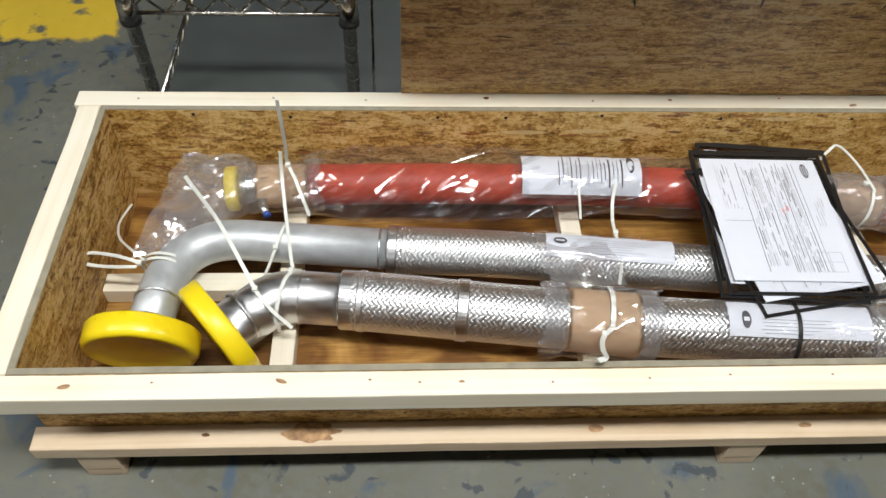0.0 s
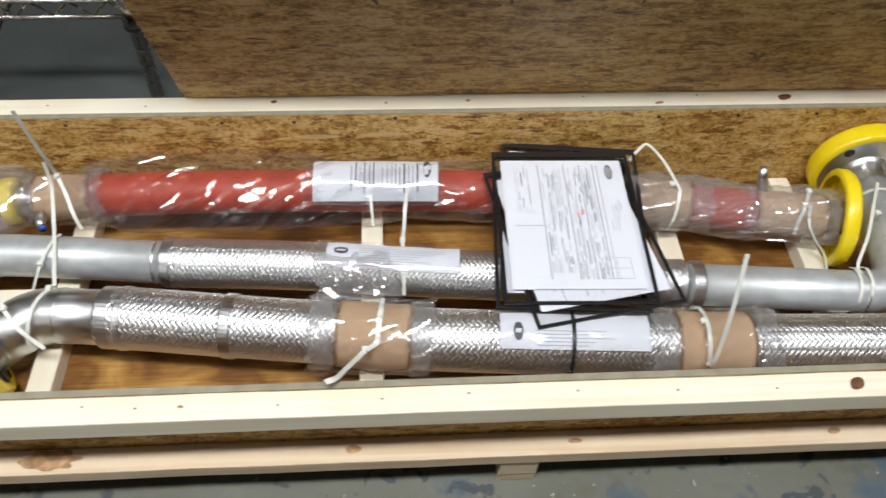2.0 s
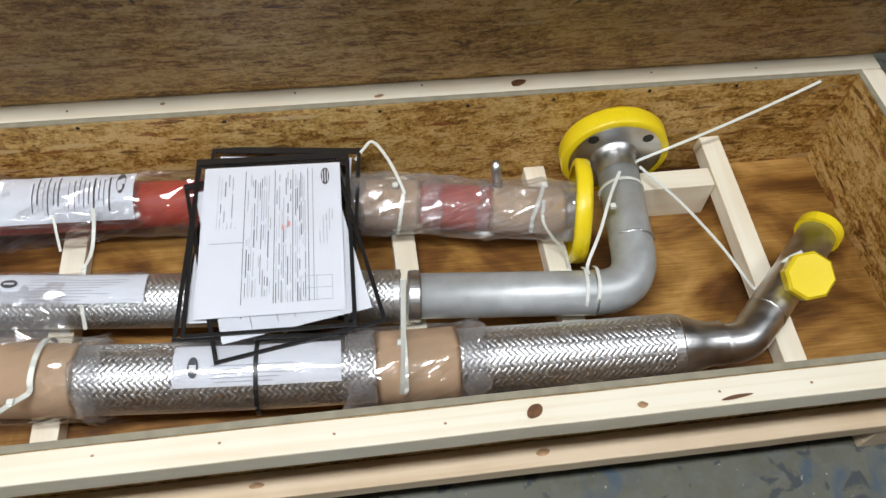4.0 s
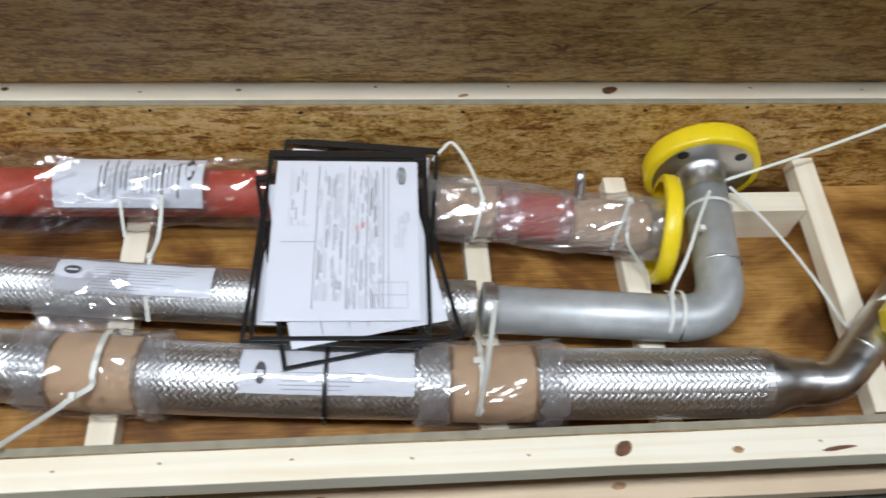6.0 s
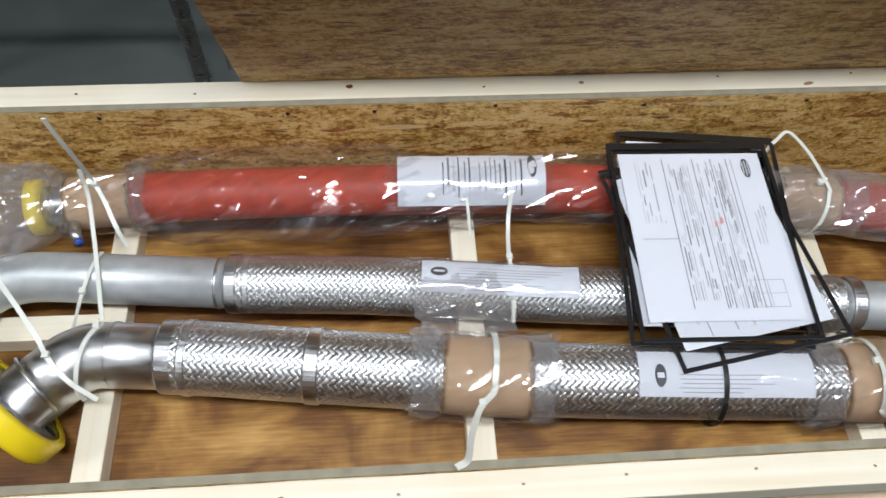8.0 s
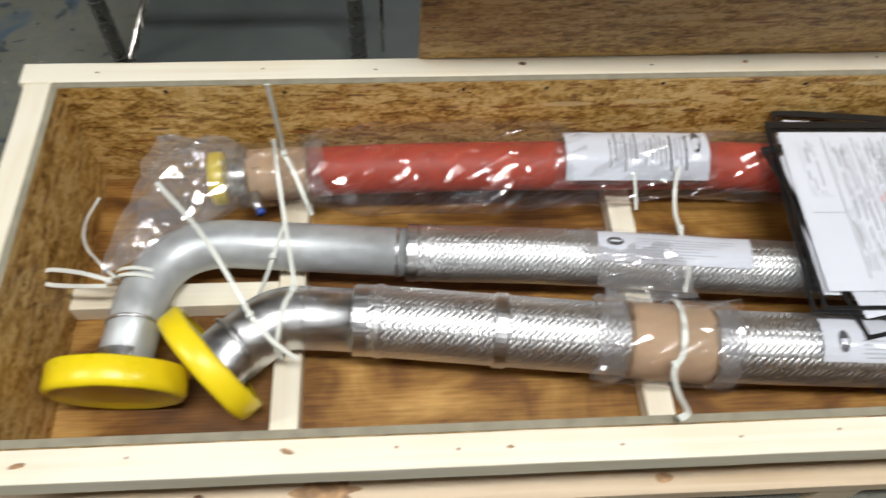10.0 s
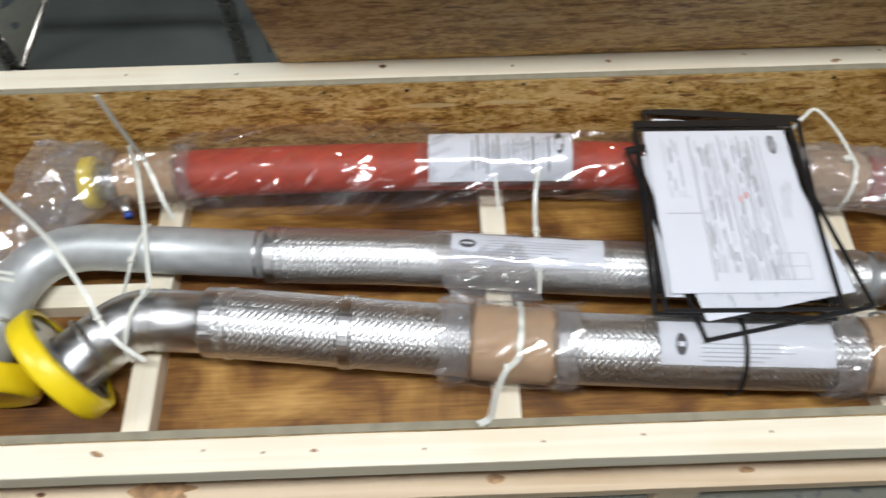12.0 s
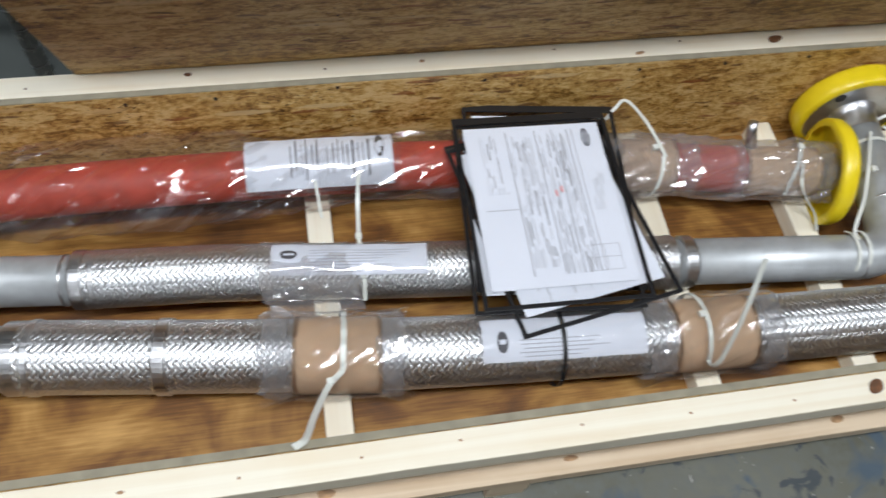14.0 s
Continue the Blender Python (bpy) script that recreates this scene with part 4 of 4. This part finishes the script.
hem(A3, S3(0.072), 0.0435, bag_main)
hem(A3, S3(0.985), 0.0445, bag_main)
hem(A3, S3(-0.043), 0.041, bag_end)
hem(A3, S3(0.060), 0.0415, bag_end)
hem(A3, S3(1.103), 0.0425, bag_far, 0.014)
hem(A3, S3(1.182), 0.0425, bag_far, 0.010)
hem(A3, S3(1.322), 0.0415, bag_far)
hem(A1, S1(0.460), 0.053, bag_k1, 0.017)
hem(A1, S1(0.608), 0.053, bag_k1, 0.017)
hem(A1, S1(0.966), 0.053, bag_k2, 0.017)
hem(A1, S1(1.124), 0.053, bag_k2, 0.017)
part("bleed_valve", sweep([(-0.022, 1.250, 0.352), (-0.018, 1.232, 0.350), (-0.012, 1.222, 0.350)], [0.008, 0.008, 0.006], 16), STEEL, h3, "small steel bleed valve", smooth=True)
part("valve_tip", sweep([(-0.012, 1.222, 0.350), (-0.010, 1.216, 0.350)], 0.0065, 16), BLUE, h3, "blue valve tip", smooth=True)
part("lock_pin", sweep([(1.208, 1.245, 0.376), (1.206, 1.262, 0.398), (1.205, 1.268, 0.412)], [0.009, 0.008, 0.007], 16), STEEL, h3, "small dark steel fitting", smooth=True)
# bag tail between the two braided hoses
tail_rnd = random.Random(21)
g = [[Vector((0.446 + 0.122 * i / 9 + 0.018 * (j / 7 - 0.5) + 0.008 * (tail_rnd.random() - 0.5), 1.125 - 0.085 * j / 7 + 0.006 * (tail_rnd.random() - 0.5), 0.382 + 0.014 * math.sin(j / 7 * math.pi) + 0.012 * (tail_rnd.random() - 0.5))) for j in range(8)] for i in range(10)]
bm = crinkled(g, 6)
tagged(part("plastic_tail", bm, FILM_THICK), "clear crumpled plastic bag tail bridging two hoses", "plastic bag")


def label_on(ax, s0, s1, a0, a1, r, lines, logo_at, text):
    """A printed paper tag curved round a hose; the print lies just above it."""
    ob = thing("paper_label", text, "label", "paper labels")
    part("sheet", patch(ax, s0, s1, radians(a0), radians(a1), r, 40, 14, 0.0012, seed=r), PAPER, ob, smooth=True)
    part("pocket", patch(ax, s0 - 0.018, s1 + 0.010, radians(a0 - 6), radians(a1 + 6), r + 0.0026, 40, 14, 0.0018, seed=r), FILM, ob, "clear plastic pocket", smooth=True)
    w, d = s1 - s0, a1 - a0
    for u0, u1, v0, v1, m in lines:
        bm = patch(ax, s0 + w * u0, s0 + w * u1, radians(a0 + d * v0), radians(a0 + d * v1), r + 0.0007, 8 if u1 - u0 > 0.1 else 2, 8, 0.0012, seed=r)
        part("print_bar", bm, m, ob)
    u, v = logo_at
    ru, rv = (0.055, 0.14) if d < 64 else (0.032, 0.24)
    bm = bmesh.new()
    bm.faces.new([bm.verts.new(ax.point(s0 + w * (u + ru * math.cos(k * math.pi / 8)), radians(a0 + d * (v + rv * math.sin(k * math.pi / 8))), r + 0.0013)) for k in range(16)])
    part("logo", bm, INK_DARK, ob)
    part("logo_stroke", patch(ax, s0 + w * (u - ru * 0.62), s0 + w * (u + ru * 0.62), radians(a0 + d * (v - rv * 0.22)), radians(a0 + d * (v + rv * 0.22)), r + 0.0017, 4, 3), PAPER, ob)
    return ob


rnd = random.Random(4)
cross = [(0.30 + 0.035 * i + 0.01 * rnd.random(), 0.302 + 0.035 * i + 0.01 * rnd.random() + 0.006, 0.08 + 0.3 * rnd.random(), 0.75 + 0.2 * rnd.random(), INK if i % 3 else INK_DARK) for i in range(16)]
label_on(A3, S3(0.434), S3(0.646), 28, 118, 0.0535, cross, (0.91, 0.72), "white printed paper label in plastic on the red hose")
rows_ = [(0.22 + 0.03 * rnd.random(), 0.55 + 0.35 * rnd.random(), 0.1 + 0.09 * i, 0.118 + 0.09 * i, INK_SOFT) for i in range(8)]
label_on(A2, S2(0.461), S2(0.672), 55, 118, 0.0445, rows_, (0.11, 0.6), "white printed paper label in plastic on the slim hose")
label_on(A1, S1(0.722), S1(0.942), 48, 112, 0.0535, rows_[:5], (0.12, 0.45), "white printed paper label in plastic on the thick hose")

# ---- shop papers in black-edged sleeves, laid on the hoses ----
rnd = random.Random(11)


def sleeve(cx, cy, z, turn, label, full):
    ob = thing("document_sleeve", label, "document sleeve", "document sleeves")
    ob.matrix_basis = pose(cx, cy, z, 0.2, 0, turn)
    w, h, e = 0.236, 0.318, 0.006
    bw = part("backing", sheet(-w / 2 + e, w / 2 - e, -h / 2 + e, h / 2 - e, -0.0006), FILM_FLAT, ob, "clear vinyl pocket back")
    for x0, x1, y0, y1 in ((-w / 2, w / 2, -h / 2, -h / 2 + e), (-w / 2, w / 2, h / 2 - 0.012, h / 2), (-w / 2, -w / 2 + e, -h / 2 + e, h / 2 - 0.012), (w / 2 - e, w / 2, -h / 2 + e, h / 2 - 0.012)):
        part("border", slab(x0, x1, y0, y1, -0.0009, 0.0013, 0.0004), VINYL, ob, "black stitched vinyl edge")
    pw, ph = 0.207, 0.270
    oy = 0.004
    paper = part("paper", slab(-pw / 2, pw / 2, -ph / 2 + oy, ph / 2 + oy, -0.0001, 0.0002, 0), PAPER, ob, "white printed form")
    part("front_film", sheet(-w / 2 + e, w / 2 - e, -h / 2 + e, h / 2 - e, 0.0010), FILM_FLAT, ob, "clear vinyl front")

    def bar(x0, x1, y0, y1, m, nm="print_bar"):
        part(nm, slab(x0, x1, y0, y1, 0.00025, 0.0005 if nm != "logo_stroke" else 0.0008, 0), m, paper)

    if full:
        # ruled columns of a form that lies on its side
        top_, low = ph / 2 - 0.010 + oy, -ph / 2 + 0.018 + oy
        for u, m in ((0.300, INK), (0.515, INK), (0.645, INK), (0.755, INK), (0.79, INK_SOFT)):
            xx = -pw / 2 + pw * u
            y1 = top_
            while y1 > low:
                ln = 0.05 + 0.10 * rnd.random()
                bar(xx, xx + 0.0011, max(low, y1 - ln), y1, m)
                y1 -= ln + 0.0015
        for u0, u1, count, reach in ((0.10, 0.28, 7, 0.45), (0.32, 0.50, 11, 0.95), (0.53, 0.64, 7, 1.0), (0.66, 0.745, 6, 1.0), (0.83, 0.95, 5, 0.60)):
            for k in range(count):
                xx = -pw / 2 + pw * (u0 + (u1 - u0) * (k + 0.4 * rnd.random()) / count)
                y1 = top_ - 0.004 - 0.02 * rnd.random() - (0.075 if u0 > 0.8 else 0)
                end = top_ - (top_ - low) * reach
                while y1 > end:
                    ln = 0.010 + 0.05 * rnd.random()
                    if rnd.random() < 0.72:
                        bar(xx, xx + 0.0007 + 0.0010 * rnd.random(), max(end, y1 - ln), y1, rnd.choice((INK_SOFT, INK_FAINT, INK_FAINT, INK)))
                    y1 -= ln + 0.003 + 0.008 * rnd.random()
        bar(-0.09, -0.040, -0.0067, -0.0057, INK_SOFT)
        for y in (-0.072, -0.092, -0.112):
            bar(0.042, 0.086, y, y + 0.0006, INK_SOFT)
        for xx in (0.042, 0.064, 0.086):
            bar(xx, xx + 0.0006, -0.112, -0.072, INK_SOFT)
        bm = bmesh.new()
        bm.faces.new([bm.verts.new((0.080 + 0.0066 * math.cos(k * math.pi / 10), 0.112 + 0.017 * math.sin(k * math.pi / 10), 0.0006)) for k in range(20)])
        part("logo", bm, INK_DARK, paper)
        for xx, half in ((0.0762, 0.010), (0.0800, 0.013), (0.0838, 0.010)):
            bar(xx - 0.0007, xx + 0.0007, 0.112 - half, 0.112 + half, PAPER, "logo_stroke")
        bar(0.022, 0.027, 0.018, 0.028, STAMP, "stamp")
        bar(0.014, 0.018, 0.012, 0.022, STAMP, "stamp")
    else:
        for k in range(12):
            y = -ph / 2 + 0.012 + 0.02 * rnd.random() + oy
            xx = -pw / 2 + 0.03 + 0.012 * k
            bar(xx, xx + 0.001, y, y + 0.03 + 0.05 * rnd.random(), INK)
    return ob


sleeve(0.862, 1.186, 0.3935, -6, "clear document sleeve with black edge under other sleeves", False)
under = sleeve(0.847, 1.156, 0.3962, -4, "clear document sleeve with black edge under other sleeves", False)
part("eyelet", lathe([(0, 0.0022), (0.0014, 0.0028), (0.0014, 0.0048), (0, 0.0054)], (0.032, -0.146, 0.0012), (0, 0, 1), 20), BRASS, under, "small brass eyelet")
sleeve(0.8645, 1.1405, 0.3989, 10, "turned clear document sleeve with black edge and printed form", False)
sleeve(0.853, 1.162, 0.4020, -1.5, "clear document sleeve with black edge over a printed form", True)

# ---- cable ties ----
tie(loop_round(A1, S1(0.540), 0.0575, 0.006, 0.85, 4.4)[::-1] + [Vector((0.524, 0.938, 0.396)), Vector((0.514, 0.918, 0.410)), Vector((0.502, 0.882, 0.446)), Vector((0.493, 0.848, 0.484)), Vector((0.480, 0.838, 0.492))], 0.0075, 0.0016, head=(0.524, 0.941, 0.396), label="long white cable tie round cardboard on the thick hose")
tie(loop_round(A1, S1(1.026), 0.0575, 0.002, 0.5, 4.4)[::-1] + [Vector((1.017, 0.898, 0.392)), Vector((1.018, 0.899, 0.425)), Vector((1.021, 0.922, 0.50)), Vector((1.024, 0.955, 0.580))], 0.006, 0.0016, head=(1.022, 0.968, 0.402), label="white cable tie with upright tail round cardboard")
tie(loop_round(A3, S3(1.05), 0.048, 0.006, -0.9, 1.4) + [Vector((1.038, 1.29, 0.405)), Vector((1.016, 1.329, 0.410)), Vector((1.000, 1.325, 0.400)), Vector((0.985, 1.315, 0.385))], 0.005, head=(1.043, 1.247, 0.397), label="white cable tie looped over the red hose's cardboard")
tie([(1.281, 1.235, 0.392), (1.275, 1.222, 0.3945), (1.262, 1.195, 0.388), (1.252, 1.178, 0.368), (1.252, 1.172, 0.345)], 0.006, head=(1.277, 1.226, 0.395), label="white cable tie round cardboard on the red hose")
tie([(1.272, 1.200, 0.390), (1.268, 1.172, 0.372), (1.285, 1.158, 0.345), (1.305, 1.146, 0.322), (1.313, 1.127, 0.300)], 0.005, label="loose white cable tie tail beside the red hose")
tie([(0.038, 1.223, 0.603), (0.037, 1.232, 0.55), (0.034, 1.248, 0.48), (0.031, 1.259, 0.435), (0.044, 1.236, 0.418), (0.058, 1.206, 0.398), (0.066, 1.194, 0.375)], 0.0055, 0.0016, head=(0.031, 1.259, 0.432), label="long white cable tie standing up from the red hose")
tie([(0.022, 1.258, 0.463), (0.020, 1.250, 0.42), (0.026, 1.205, 0.395), (0.033, 1.161, 0.380), (0.040, 1.12, 0.372), (0.046, 1.088, 0.366)], 0.0055, 0.0016, label="white cable tie strap between hoses")
tie([(0.052, 1.080, 0.372), (0.046, 1.068, 0.383), (0.038, 1.045, 0.3885), (0.032, 1.018, 0.382), (0.027, 0.998, 0.358), (0.03, 0.992, 0.335)], 0.006, head=(0.046, 1.074, 0.381), label="white cable tie round the polished elbow")
tie([(-0.10, 1.143, 0.524), (-0.06, 1.114, 0.455), (-0.02, 1.058, 0.402), (-0.002, 1.028, 0.390), (0.022, 1.002, 0.376), (0.052, 0.985, 0.352)], 0.006, 0.0016, head=(-0.004, 1.031, 0.392), label="long white cable tie leaning across the elbows")
tie([(0.030, 1.192, 0.366), (0.024, 1.165, 0.374), (0.015, 1.13, 0.368), (0.003, 1.112, 0.345), (-0.012, 1.10, 0.315)], 0.005, head=(0.015, 1.131, 0.369), label="white cable tie round the slim pipe")
ax_e = Axis([(-0.163, 1.13, 0.341), (-0.166, 1.09, 0.341), (-0.169, 1.04, 0.343)])
for sh in (0.012, 0.022):
    tie(loop_round(ax_e, sh, 0.0365, 0.004, -0.3, 3.5), 0.005, label="white cable tie round the elbow pipe")
tie([(-0.195, 1.098, 0.372), (-0.235, 1.108, 0.378), (-0.278, 1.112, 0.380), (-0.282, 1.098, 0.372), (-0.25, 1.094, 0.368), (-0.20, 1.090, 0.372)], 0.006, head=(-0.197, 1.097, 0.374), label="white cable tie loop beside the elbow pipe")
tie([(-0.19, 1.102, 0.374), (-0.222, 1.135, 0.362), (-0.255, 1.178, 0.338), (-0.272, 1.225, 0.318), (-0.272, 1.262, 0.306), (-0.266, 1.285, 0.304)], 0.004, label="thin white cable tie tail curling to the crate wall")
tie([(0.592, 1.243, 0.402), (0.588, 1.222, 0.378), (0.585, 1.19, 0.366), (0.582, 1.157, 0.374)], 0.0055, head=(0.582, 1.155, 0.376), label="white cable tie between the labelled hoses")
tie([(0.582, 1.155, 0.376), (0.583, 1.10, 0.372), (0.582, 1.072, 0.34)], 0.0055, label="white cable tie round the slim hose")
tie([(0.530, 1.245, 0.388), (0.532, 1.225, 0.372), (0.534, 1.205, 0.352)], 0.004, label="short white cable tie end below a label")
tie(loop_round(A1, S1(0.828), 0.0552, 0.002, -0.8, 2.2), 0.006, mat=TIE_BLACK, label="black cable tie round the thick hose", group="black ties")
axn = Axis([(1.414, 1.20, 0.346), (1.419, 1.25, 0.349), (1.424, 1.30, 0.352)])
tie(loop_round(axn, 0.035, 0.0365, 0.004, -0.4, 3.6), 0.005, label="white cable tie round the flange neck")
tie([(1.407, 1.245, 0.392), (1.375, 1.19, 0.398), (1.345, 1.13, 0.390), (1.318, 1.085, 0.374), (1.314, 1.066, 0.375)], 0.005, head=(1.375, 1.172, 0.398), label="white cable tie from flange neck to pipe")
for dx in (0.0, 0.018):
    tie([(1.306 + dx, 1.024, 0.34), (1.307 + dx, 1.030, 0.36), (1.309 + dx, 1.045, 0.3725), (1.311 + dx, 1.060, 0.3745), (1.313 + dx, 1.078, 0.370), (1.314 + dx, 1.09, 0.358)], 0.005, label="white cable tie round the slim pipe's elbow")
tie([(1.452, 1.268, 0.372), (1.50, 1.19, 0.368), (1.548, 1.11, 0.350), (1.588, 1.045, 0.322), (1.612, 1.035, 0.316)], 0.005, head=(1.592, 1.042, 0.322), label="white cable tie from the flange to a batten")
tie([(1.444, 1.275, 0.372), (1.458, 1.287, 0.366), (1.585, 1.312, 0.400), (1.69, 1.332, 0.435), (1.765, 1.346, 0.464)], 0.005, label="long white cable tie reaching to the crate's back wall")
tie([(1.598, 1.043, 0.320), (1.622, 1.058, 0.372), (1.650, 1.066, 0.384)], 0.005, label="white cable tie round the tee pipe")
